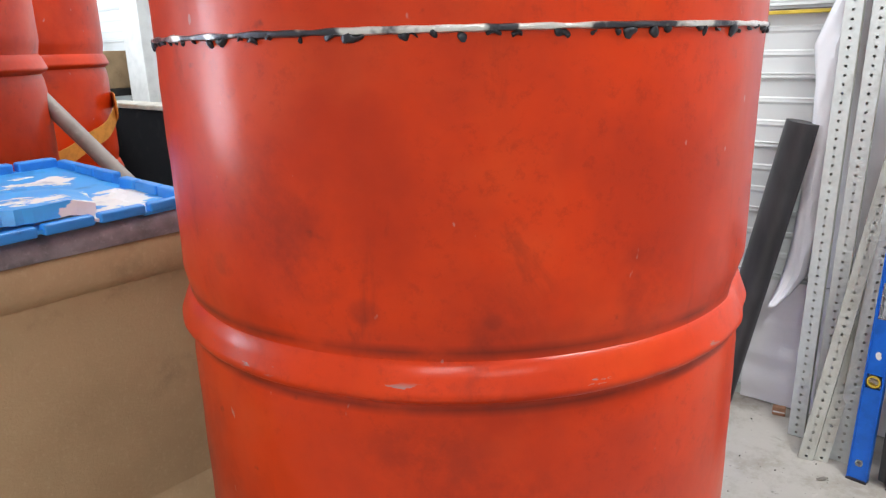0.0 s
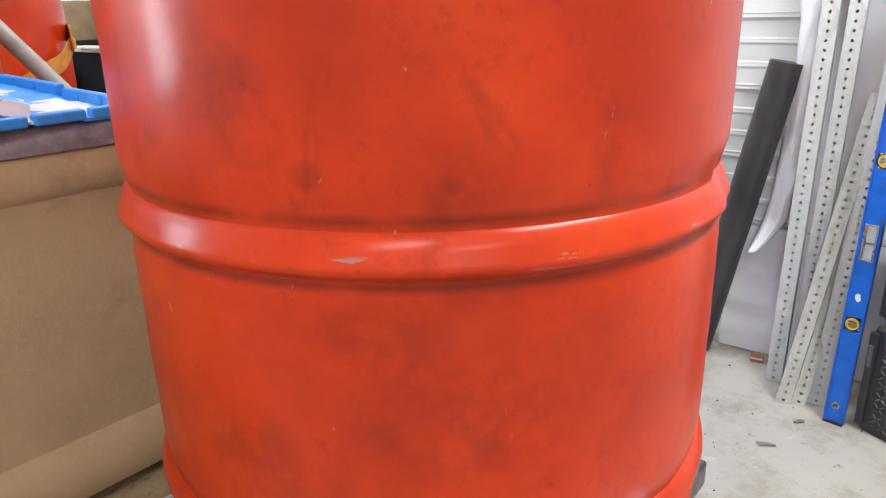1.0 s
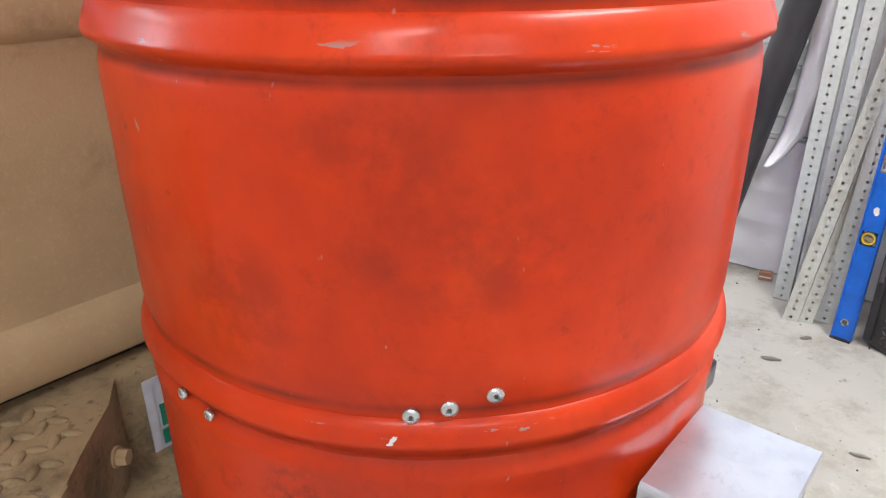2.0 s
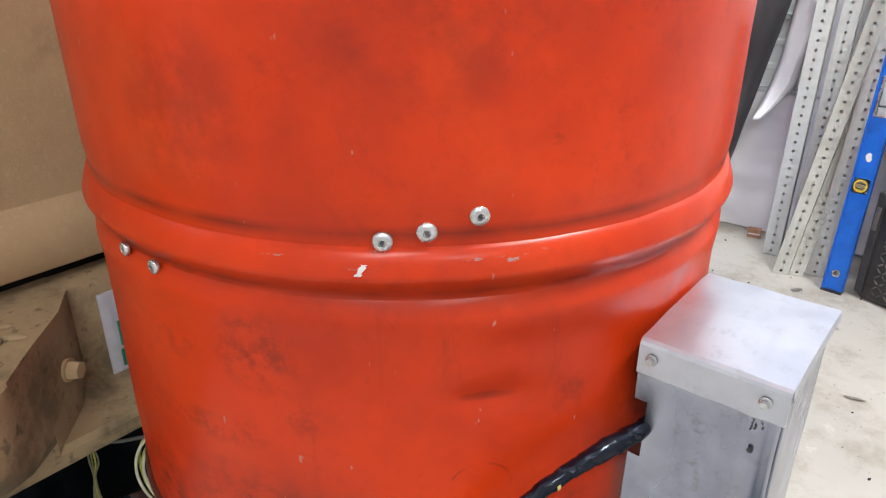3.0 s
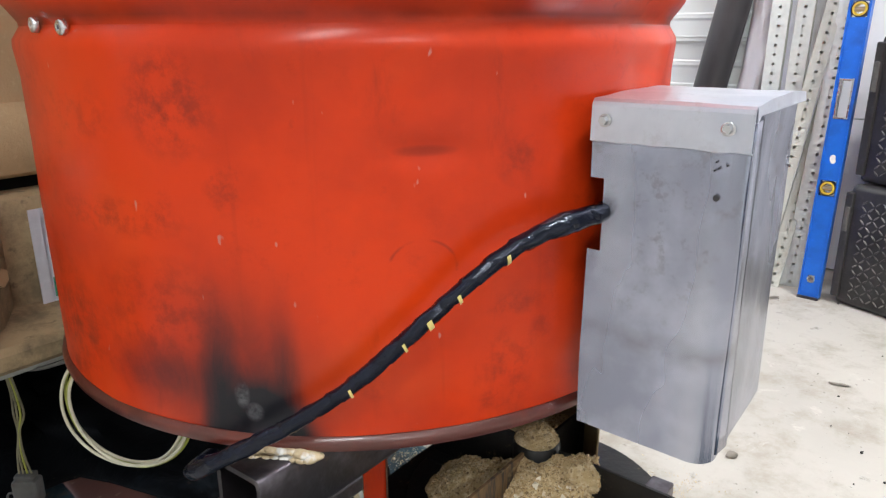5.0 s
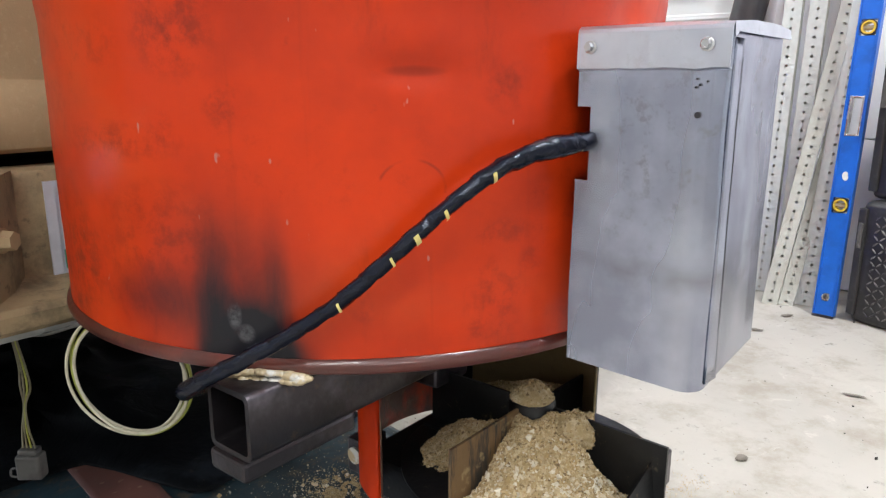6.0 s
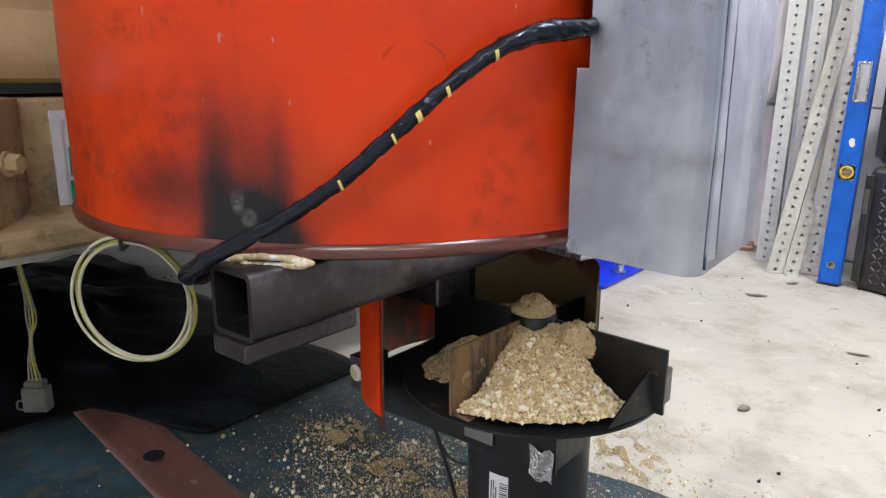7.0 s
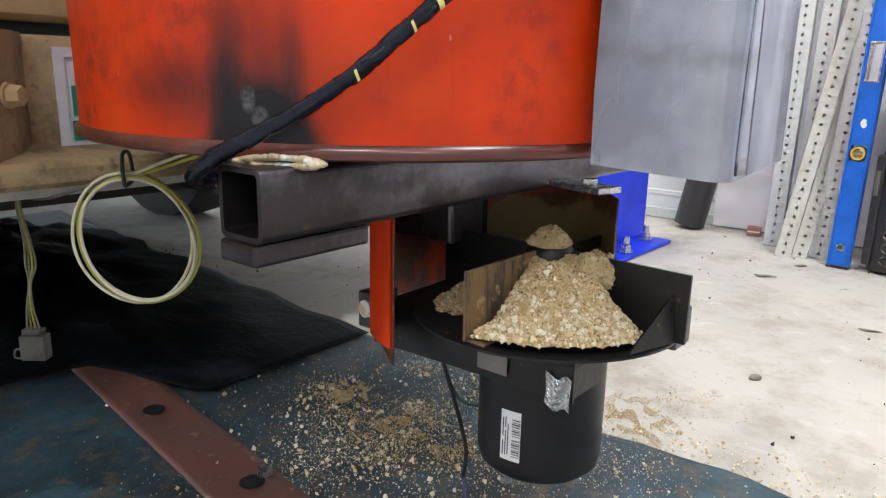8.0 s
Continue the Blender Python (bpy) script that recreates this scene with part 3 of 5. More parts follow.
def ring(z, up, down):
    """A rolling ring of a drum: hollow, swell, hollow."""
    return [(BODY, z - down - 0.026), (BODY - 0.0020, z - down - 0.008), (BODY - 0.0042, z - down - 0.001), (BODY - 0.0036, z - 0.0180), (0.2922, z - 0.0125), (0.2938, z - 0.0095), (0.2940, z - 0.0070), (0.2930, z - 0.0045), (0.2862, z + 0.0130), (BODY - 0.0044, z + 0.0160), (BODY - 0.0036, z + up + 0.002), (BODY, z + up + 0.022)]


spreader = thing("salt_spreader", pose(0, 0, 0), "home-built salt spreader of welded orange-red steel drums", "salt spreader")
low = [(BODY, 0.420), (BODY, 0.60), (BODY, 0.650), (0.2890, 0.671), (0.2886, 0.677), (BODY - 0.0044, 0.6865), (BODY - 0.0040, 0.690), (0.2926, 0.7035), (0.2934, 0.7055), (0.2932, 0.708), (0.2888, 0.7215), (BODY - 0.0024, 0.7245), (BODY - 0.0020, 0.731), (BODY, 0.748)]
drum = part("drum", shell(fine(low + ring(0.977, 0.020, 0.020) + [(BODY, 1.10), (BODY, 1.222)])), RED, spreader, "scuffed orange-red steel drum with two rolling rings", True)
part("upper_drum", shell(fine([(BODY + 0.0005, 1.2235), (BODY + 0.0005, 1.40)] + ring(1.47, 0.02, 0.02) + [(BODY, 1.60), (BODY, 1.66)])), RED_PLAIN, spreader, "orange-red drum section welded on top", True)
part("top_rim", lathe([(0.280, 1.655), (0.292, 1.655), (0.295, 1.662), (0.292, 1.672), (0.280, 1.672), (0.280, 1.655)], 96), RIM, spreader, "", True)
part("drum_head", lathe([(0.0, 0.421), (0.27, 0.421), (0.283, 0.424), (0.283, 0.44)], 72), RIM, drum, "dark underside of the drum", True)
part("bottom_rim", lathe([(0.282, 0.4105), (0.2880, 0.4095), (0.2905, 0.4110), (0.2914, 0.4145), (0.2905, 0.4180), (0.2876, 0.4205), (0.284, 0.4205), (0.282, 0.4105)], 160), RIM, drum, "rust-brown rolled rim with bare spots", True)

# the weld between the drums, with slag that ran down
rng = random.Random(5)
bm = bmesh.new()
N = 420
rows = []
for i in range(N):
    a = 2 * math.pi * i / N
    t = 0.0024 + 0.0013 * noise.noise((math.cos(a) * 25, math.sin(a) * 25, 0))
    h = 0.0027 + 0.0014 * noise.noise((math.cos(a) * 14, math.sin(a) * 14, 5))
    r = BODY + dented(BODY * math.cos(a), BODY * math.sin(a), 1.222)
    rows.append([bm.verts.new(((r + d) * math.cos(a), (r + d) * math.sin(a), 1.2228 + z)) for d, z in ((-0.001, -h), (t, -h * 0.6), (t * 1.2, 0), (t, h * 0.6), (-0.001, h))])
for i in range(N):
    p, q = rows[i], rows[(i + 1) % N]
    for k in range(4):
        bm.faces.new((p[k], q[k], q[k + 1], p[k + 1]))
part("weld_seam", bm, WELD, drum, "rough dark and bright weld bead", True)
bm = bmesh.new()
for i in range(110):
    a = radians(i * 3.2727 + rng.uniform(-1.6, 1.6))
    w, h = rng.uniform(0.0012, 0.0044), rng.uniform(0.0014, 0.0036)
    if i % 6 == 0:
        w, h = w * 1.9, h * 1.6
    m = Matrix.Rotation(a, 4, "Z") @ Matrix.Translation((BODY + 0.0006, 0, 1.2205 - h * 0.45)) @ Matrix.Diagonal((0.0026, w, h, 1))
    bmesh.ops.create_icosphere(bm, subdivisions=2, radius=1.0, matrix=m)
for v in bm.verts:
    q = v.co.copy()
    v.co += Vector((0, 0, 0.0022 * noise.noise(q * 170))) + Vector((-q.y, q.x, 0)).normalized() * 0.0026 * noise.noise(q * 140 + Vector((9, 0, 0)))
    v.co *= 1 + 0.003 * noise.noise(q * 160)
tagged(part("slag", bm, WELD_DARK, drum, "black slag blobs below the weld", True), kind="stuff")


def rivet(angle, z, size=0.92):
    m = Matrix.Rotation(radians(angle), 4, "Z") @ Matrix.Translation((BODY + 0.0004, 0, z)) @ Matrix.Rotation(radians(90), 4, "Y")
    bm = lathe([(0.0068, -0.002), (0.0068, 0.0006), (0.0060, 0.0015), (0.0043, 0.0020), (0.0026, 0.0021), (0.0022, 0.0012), (0.0, 0.0008)], 20)
    m = m @ Matrix.Diagonal((size, size, 1, 1))
    bmesh.ops.transform(bm, verts=bm.verts, matrix=m)
    head = part("rivet", bm, ZINC, drum, "silver pop rivet", True)
    bm = lathe([(0.0016, 0.0008), (0.0016, 0.0019), (0.0, 0.0022)], 10)
    bmesh.ops.transform(bm, verts=bm.verts, matrix=m)
    part("pin", bm, STEEL, head, "", True)


for a, z, size in ((-92.3, 0.7290, 0.92), (-87.0, 0.7350, 0.92), (-80.7, 0.7440, 0.92), (-135.4, 0.687, 0.78), (-127.5, 0.685, 0.78)):
    rivet(a, z, size)
bm = grid(3, 8, lambda a, b: (0.2951 * math.cos(radians(-95.2 + 0.9 * b + 0.6 * (a - 0.5) * (1.2 + noise.noise((b * 5, 0, 0))))), 0.2951 * math.sin(radians(-95.2 + 0.9 * b + 0.6 * (a - 0.5) * (1.2 + noise.noise((b * 5, 0, 0))))), 0.7095 + 0.008 * b))
part("paint_fleck", bm, WHITE, drum, "small white paint fleck")

# control box in sheet aluminium, its open side against the drum; x is towards the wall, y to the truck
BOX = TRUCK
C = TRUCK.inverted() @ Vector((0.238, -0.312, 0))
bx0, by0 = C.x, C.y                    # the outer corner; front along +y, side along +x
FW, SW = 0.0950, 0.121
Z0, Z1 = 0.403, 0.640


def drum_gap(x, y):
    return math.hypot(x, y) - BODY


def box_wall(pts, z0, z1, t=0.0016):
    bm = bmesh.new()
    n = 14
    for (a, b) in zip(pts, pts[1:]):
        va = [bm.verts.new((a[0], a[1], z0(a) + (z1(a) - z0(a)) * k / n)) for k in range(n + 1)]
        vb = [bm.verts.new((b[0], b[1], z0(b) + (z1(b) - z0(b)) * k / n)) for k in range(n + 1)]
        for k in range(n):
            bm.faces.new((va[k], vb[k], vb[k + 1], va[k + 1]))
    bmesh.ops.remove_doubles(bm, verts=bm.verts, dist=1e-5)
    return bm


RB = 0.015                             # radius of the fold
fold = [(bx0 + RB * (1 - math.cos(radians(11.25 * i))), by0 + RB * (1 - math.sin(radians(11.25 * i)))) for i in range(9)]
outline = [(bx0, by0 + FW * (1 - i / 10)) for i in range(9)] + fold + [(bx0 + 0.03, by0), (bx0 + SW * 0.5, by0), (bx0 + SW * 0.8, by0), (bx0 + SW, by0), (bx0 + SW + 0.001, by0 + 0.03), (bx0 + SW + 0.001, by0 + FW - 0.012)]
control = part("control_box", box_wall(outline, lambda p: Z0 + 0.006 * (p[0] - bx0) / SW + 0.004 * (p[1] - by0) / FW, lambda p: Z1 - 0.001), ALU, spreader, "dull sheet aluminium control box riveted to the drum")
control.matrix_local = BOX
bm = control.data
# a notch for the cable in the edge beside the drum
bmn = bmesh.new()
bmn.from_mesh(bm)
kill = [f for f in bmn.faces if f.calc_center_median().x < bx0 + 0.002 and f.calc_center_median().y > by0 + FW * 0.86 and 0.545 < f.calc_center_median().z < 0.592]
bmesh.ops.delete(bmn, geom=kill, context="FACES")
bmn.to_mesh(bm)
bmn.free()
for v in bm.vertices:
    v.co.x += 0.0012 * noise.noise(v.co * 14)
    v.co.y += 0.0012 * noise.noise(v.co * 14 + Vector((7, 0, 0)))
for f in bm.polygons:
    if f.center.x < bx0 + RB + 0.002 and f.center.y < by0 + RB + 0.002 and Z0 + 0.02 < f.center.z < Z1 - 0.02:
        f.use_smooth = True
thicken(control, 0.0016, 0.0)

# lid: a folded cap with a lip over front and side, cut to the round of the drum
lid = bmesh.new()
t, lip = 0.0046, 0.026
nx, ny = 12, 10
place = {}
for i in range(nx + 1):
    for j in range(ny + 1):
        x, y = bx0 - t + (SW + 2 * t) * i / nx, by0 - t + (FW + t) * j / ny
        z = Z1 + 0.001 + 0.0016 * noise.noise((x * 22, y * 22, 3)) + 0.002 * math.sin(math.pi * i / nx)
        place[i, j] = lid.verts.new((x, y, z))
for i in range(nx):
    for j in range(ny):
        quad = (place[i, j], place[i + 1, j], place[i + 1, j + 1], place[i, j + 1])
        cx, cy = sum(v.co.x for v in quad) / 4, sum(v.co.y for v in quad) / 4
        if drum_gap(cx, cy) > 0.0:
            lid.faces.new(quad)
for j in range(ny + 1):
    place[0, j].co.x += 0.0035
roll1 = [lid.verts.new((bx0 - t + 0.0010, place[0, j].co.y, Z1 - 0.0010)) for j in range(ny + 1)]
low0 = [lid.verts.new((bx0 - t, place[0, j].co.y, Z1 - 0.0035)) for j in range(ny + 1)]
low1 = [lid.verts.new((bx0 - t - 0.0004 + 0.0006 * noise.noise((j * 0.9, 4, 0)), place[0, j].co.y, Z1 - lip + 0.0014 * noise.noise((j * 0.8, 0, 0)))) for j in range(ny + 1)]
lowin = [lid.verts.new((bx0 - 0.0012, v.co.y, v.co.z - 0.0012)) for v in low1]
for j in range(ny):
    lid.faces.new((place[0, j], place[0, j + 1], roll1[j + 1], roll1[j]))
    lid.faces.new((roll1[j], roll1[j + 1], low0[j + 1], low0[j]))
    lid.faces.new((low0[j], low0[j + 1], low1[j + 1], low1[j]))
    lid.faces.new((low1[j], low1[j + 1], lowin[j + 1], lowin[j]))
low2 = [lid.verts.new((place[i, 0].co.x, by0 - t - 0.0008, Z1 - 0.005 - 0.004 * (i == 0))) for i in range(nx + 1)]
for i in range(nx):
    lid.faces.new((place[i, 0], place[i + 1, 0], low2[i + 1], low2[i]))
bmesh.ops.recalc_face_normals(lid, faces=lid.faces)
lid_ob = part("lid", lid, ALU_LIT, control, "folded aluminium cap")
thicken(lid_ob, 0.0012)
for k in (0.085, 0.009):
    y = by0 + k
    m = Matrix.Translation((bx0 - t - 0.001, y, Z1 - 0.0125)) @ Matrix.Rotation(radians(-90), 4, "Y")
    bm = lathe([(0.0042, 0.0), (0.0042, 0.0010), (0.0036, 0.0013), (0.0030, 0.0014)], 18)
    bmesh.ops.create_cone(bm, cap_ends=True, segments=6, radius1=0.0030, radius2=0.0027, depth=0.0036, matrix=Matrix.Translation((0, 0, 0.0032)))
    bmesh.ops.transform(bm, verts=bm.verts, matrix=m)
    part("bolt", bm, ZINC, lid_ob, "hexagon screw with washer")
# bare holes and marks in the front sheet
for y, z, r in ((by0 + 0.0125, 0.586, 0.0020), (by0 + 0.0125, 0.604, 0.0008), (by0 + 0.0150, 0.6025, 0.0007), (by0 + 0.008, 0.606, 0.0007), (by0 + 0.0145, 0.6075, 0.0006)):
    part("hole", rod((bx0 - 0.0030, y, z), (bx0 - 0.0008, y, z), r, 10), INK, control)
# the front sheet laps over the side sheet beyond the fold
bm = grid(5, 16, lambda u, v: (bx0 + RB - 0.001 + 0.016 * u, by0 - 0.0016 - 0.0022 * u * (1 - v) ** 2 - 0.0004 * noise.noise((u * 3, v * 5, 1)), Z0 + 0.004 + (Z1 - 0.012 - Z0) * v))
thicken(part("lap", bm, ALU, control, "", True), 0.0012)

# cross tube under the drum, along the truck's tail
tube = bmesh.new()
TS = TRUCK.inverted() @ Vector((-0.072, -0.302, 0))
tw, th, tt = 0.023, 0.0245, 0.004
tz = 0.3825


def square_ring(bm, x, half_w, half_h, r, z, y):
    pts = []
    for cx, cy, a0 in ((1, 1, 0), (-1, 1, 90), (-1, -1, 180), (1, -1, 270)):
        for k in range(4):
            a = radians(a0 + 30 * k)
            pts.append(bm.verts.new((x, y + cx * (half_w - r) + r * math.cos(a), z + cy * (half_h - r) + r * math.sin(a))))
    return pts


o0 = square_ring(tube, TS.x, tw, th, 0.006, tz, TS.y)
o1 = square_ring(tube, TS.x + 0.78, tw, th, 0.006, tz, TS.y)
i0 = square_ring(tube, TS.x, tw - tt, th - tt, 0.003, tz, TS.y)
i1 = square_ring(tube, TS.x + 0.78, tw - tt, th - tt, 0.003, tz, TS.y)
for a, b in ((o0, o1), (i1, i0), (i0, o0), (o1, i1)):
    for k in range(16):
        tube.faces.new((a[k], a[(k + 1) % 16], b[(k + 1) % 16], b[k]))
cross = part("cross_tube", tube, STEEL, spreader, "bare square steel tube, open at its end", True)
cross.matrix_local = TRUCK
bm = box(TS.x - 0.003, TS.x + 0.100, TS.y - 0.018, TS.y + 0.022, tz - th - 0.016, tz - th - 0.0005, 0.003)
lower = part("under_bar", bm, STEEL, cross, "short dark steel bar under the tube")
# two braces back to the hitch
part("hitch_bar", box(-0.026, 0.026, TS.y + tw + 0.002, 0.75, tz - 0.075, tz - 0.026, 0.004), STEEL, cross, "square draw bar into the hitch")
bm = bmesh.new()
for k in range(46):
    a = radians(-105.5 + 0.26 * k)
    lift = 0.0035 * math.sin(math.pi * k / 45) * (1 if k % 2 else -0.6)
    s = 0.0024 + 0.0012 * rng.random() + (0.0012 if 34 < k < 42 else 0)
    r = 0.2905 + 0.0025 * rng.random()
    bmesh.ops.create_icosphere(bm, subdivisions=2, radius=s, matrix=Matrix.Translation((r * math.cos(a), r * math.sin(a), 0.4082 + lift)) @ Matrix.Diagonal((1.3, 1.3, 0.8, 1)))
tagged(part("weld_patch", bm, WELD_TAN, drum, "pale yellowish weld and brazing", True), kind="stuff")

# curved red guard round the spinner
GC, GR = Vector((0.109, -0.100)), 0.113
bm = bmesh.new()
n, hgt = 60, 10
rows = []
for i in range(n + 1):
    a = radians(-12 + (219 + 12) * i / n)
    foot = 0.238 - 0.022 * max(0, (i / n - 0.93) / 0.07)
    rows.append([bm.verts.new((GC.x + GR * math.cos(a), GC.y + GR * math.sin(a), foot + (0.360 - 0.010 * (i / n) - foot) * k / hgt)) for k in range(hgt + 1)])
for p, q in zip(rows, rows[1:]):
    for k in range(hgt):
        bm.faces.new((p[k], q[k], q[k + 1], p[k + 1]))
guard_mat = Mat("guard", (0.60, 0.055, 0.010), 0.5)
guard_mat.over(guard_mat.math("MULTIPLY", guard_mat.ramp(guard_mat.noise(17.0, 5, 0.6, guard_mat.scaled(1, 1, 0.35)), 0.34, 0.52), 0.92), (0.055, 0.034, 0.022))
gx, gy, gz = guard_mat.xyz()
low_part = guard_mat.math("ADD", guard_mat.math("MULTIPLY", guard_mat.math("SUBTRACT", 0.340, gz), 25.0), guard_mat.math("MULTIPLY", guard_mat.noise(16.0, 5, 0.6), 1.6))
cake = guard_mat.math("MULTIPLY", low_part, guard_mat.math("MULTIPLY", guard_mat.math("SUBTRACT", gx, 0.065), 14.0, clamp=True))
guard_mat.over(guard_mat.ramp(cake, 0.75, 1.0), (0.27, 0.195, 0.095))
guard_mat.over(guard_mat.math("MULTIPLY", guard_mat.ramp(guard_mat.noise(60.0, 5, 0.7), 0.5, 0.7), 0.6), (0.17, 0.12, 0.06))
guard_mat.bump(guard_mat.noise(90.0, 5, 0.7), 0.5, 0.003)
guard = part("guard", bm, guard_mat.mat, spreader, "curved red sheet guard caked with dirt and salt", True)
thicken(guard, 0.002, 1.0)
bm = lathe([(GR + 0.0025, 0.349), (GR + 0.0045, 0.349), (GR + 0.0045, 0.232), (GR + 0.0025, 0.232), (GR + 0.0025, 0.349)], 10, 196, 219, None, GC.x, GC.y)
part("guard_edge", bm, RED_PLAIN, guard, "clean orange-red edge of the guard", True)
bm = box(-0.062, 0.05, -0.016, 0.016, -0.003, 0.003, 0.001)
bmesh.ops.transform(bm, verts=bm.verts, matrix=pose(0.190, -0.058, 0.3640, 0, 0, -54))
tab = part("tab", bm, ZINC, guard, "bare flat steel tab")
bm = rod((0.204, -0.077, 0.3675), (0.204, -0.077, 0.3725), 0.008, 6)
part("bolt", bm, ZINC, tab)
# posts that carry the guard
for x, y in ((0.10, 0.0), (0.19, 0.0)):
    part("post", box(x - 0.012, x + 0.012, y - 0.004, y + 0.004, 0.262, 0.42, 0.001), BLACK_STEEL, spreader, "dark flat steel hanger")

# motor mount: a square plate with turned-down edges
MC = TRUCK.inverted() @ Vector((0.163, -0.256, 0))
bm = box(0, 0.175, 0, 0.214, 0.0, 0.004)
mount = part("motor_mount", bm, BLACK_STEEL, spreader, "black bent steel motor mount")
for x0, x1, y0, y1, low in ((0, 0.003, 0, 0.214, -0.034), (0.0032, 0.045, 0, 0.003, -0.030), (0.172, 0.175, 0, 0.206, -0.034)):
    bm = box(x0, x1, y0, y1, low, -0.0005)
    for v in bm.verts:
        if v.co.z < -0.01 and v.co.x < 0.05 and v.co.y < 0.03:
            v.co.z += 0.004
    part("flange", bm, BLACK_STEEL, mount)
mount.matrix_local = TRUCK @ Matrix.Translation((MC.x, MC.y, 0.252))
for x, y in ((0.004, 0.225), (0.150, -0.012)):
    bm = box(x - 0.004, x + 0.03, y - 0.0105, y + 0.0115, -0.024, 0.012, 0.002)
    lug = part("lug", bm, STEEL, mount, "worn steel lug")
    part("washer", rod((x - 0.0065, y, -0.004), (x - 0.0035, y, -0.004), 0.0085, 18), WELD_TAN, lug)
bm = grid(6, 6, lambda a, b: (-0.0024 - 0.001 * math.sin(9 * a + 5 * b), 0.001 + 0.022 * a, -0.037 + 0.027 * b + 0.003 * math.sin(8 * a)))
part("tape", bm, TAPE, mount, "crumpled silver tape")
bm = grid(5, 5, lambda a, b: (-0.0022, 0.060 + 0.030 * a, -0.024 + 0.021 * b))
part("grey_patch", bm, plain("grey_patch", (0.20, 0.18, 0.18), 0.6), mount, "grey worn patch")

# motor
MZ0, MZ1, MR = 0.110, 0.250, 0.0585
bm = lathe([(0.0, MZ0 + 0.004), (0.030, MZ0), (0.050, MZ0 + 0.002), (0.0565, MZ0 + 0.008), (MR, MZ0 + 0.018), (MR, MZ1)], 64, bm=None, cx=AX.x, cy=AX.y)
motor = part("motor", bm, MOTOR, spreader, "black cylindrical electric motor", True)
part("end_boss", lathe([(0.0, 0.096), (0.012, 0.096), (0.014, 0.100), (0.014, 0.114)], 24, cx=AX.x, cy=AX.y), STEEL, motor, "", True)
for k in range(4):
    a = radians(40 + 90 * k)
    part("screw", rod((AX.x + 0.043 * math.cos(a), AX.y + 0.043 * math.sin(a), 0.101), (AX.x + 0.043 * math.cos(a), AX.y + 0.043 * math.sin(a), 0.114), 0.006, 6), ZINC, motor)


def on_motor(a, z, lift):
    r = MR + lift
    return (AX.x + r * math.cos(radians(a)), AX.y + r * math.sin(radians(a)), z)


la = -124.5
label = part("label", grid(8, 4, lambda u, v: on_motor(la - 9.5 + 19 * u, 0.1345 + 0.048 * v, 0.0005)), PAPER, motor, "white printed sticker with bars")
for k in range(17):
    z = 0.139 + 0.0022 * k
    h = 0.0007 + 0.0007 * ((k * 7) % 3) / 2
    if k not in (8,):
        part("bar", grid(4, 1, lambda u, v, z=z, h=h: on_motor(la + 1.5 + 7.5 * u, z + h * v, 0.0009)), INK, label)
for k, (a0, z0, da, dz) in enumerate(((-7.6, 0.139, 1.2, 0.014), (-7.6, 0.157, 1.2, 0.018), (-5, 0.139, 1.0, 0.024), (-2.6, 0.140, 1.0, 0.030), (-5, 0.166, 1.0, 0.010))):
    part("bar", grid(2, 4, lambda u, v, a0=a0, z0=z0, da=da, dz=dz: on_motor(la + a0 + da * u, z0 + dz * v, 0.0009)), INK, label)

# spinner
DZ, DR = 0.262, 0.122
disc = part("spinner_disc", lathe([(0.0, DZ), (DR - 0.002, DZ), (DR, DZ - 0.001), (DR, DZ - 0.003), (0.0, DZ - 0.003)], 72, cx=AX.x, cy=AX.y), BLACK_STEEL, spreader, "black steel spinner disc with four vanes", True)
part("hub", lathe([(0.022, DZ + 0.001), (0.022, 0.318), (0.019, 0.322), (0.0, 0.322)], 32, cx=AX.x, cy=AX.y), BLACK_STEEL, disc, "", True)
part("shaft", rod((AX.x, AX.y, MZ1 + 0.004), (AX.x, AX.y, DZ - 0.004), 0.010), STEEL, disc)
for k, a in enumerate((229, 317, 47, 139)):
    bm = box(0.024, DR + (0.010 if k == 1 else -0.002), -0.0014, 0.0014, 0.001, 0.058 - (0.004 if k == 2 else 0))
    bm = box(0.024, DR - 0.004, 0.0018, 0.018, 0.0005, 0.003, 0, 2, bm)
    bmesh.ops.transform(bm, verts=bm.verts, matrix=Matrix.Translation((AX.x, AX.y, DZ)) @ Matrix.Rotation(radians(a), 4, "Z"))
    part("vane", bm, RUST if k == 0 else BLACK_STEEL, disc, "rusty brown vane" if k == 0 else "black steel vane")
# gusset in front of one vane
bm = bmesh.new()
ca, sa = math.cos(radians(317)), math.sin(radians(317))
ends = [Vector((AX.x + DR * math.cos(radians(292)), AX.y + DR * math.sin(radians(292)), DZ + 0.001)), Vector((AX.x + 0.125 * ca, AX.y + 0.125 * sa, DZ + 0.001)), Vector((AX.x + 0.120 * ca, AX.y + 0.120 * sa, DZ + 0.042))]
bm.faces.new([bm.verts.new(p) for p in ends])
thicken(part("gusset", bm, BLACK_STEEL, disc, "black triangular gusset"), 0.002)


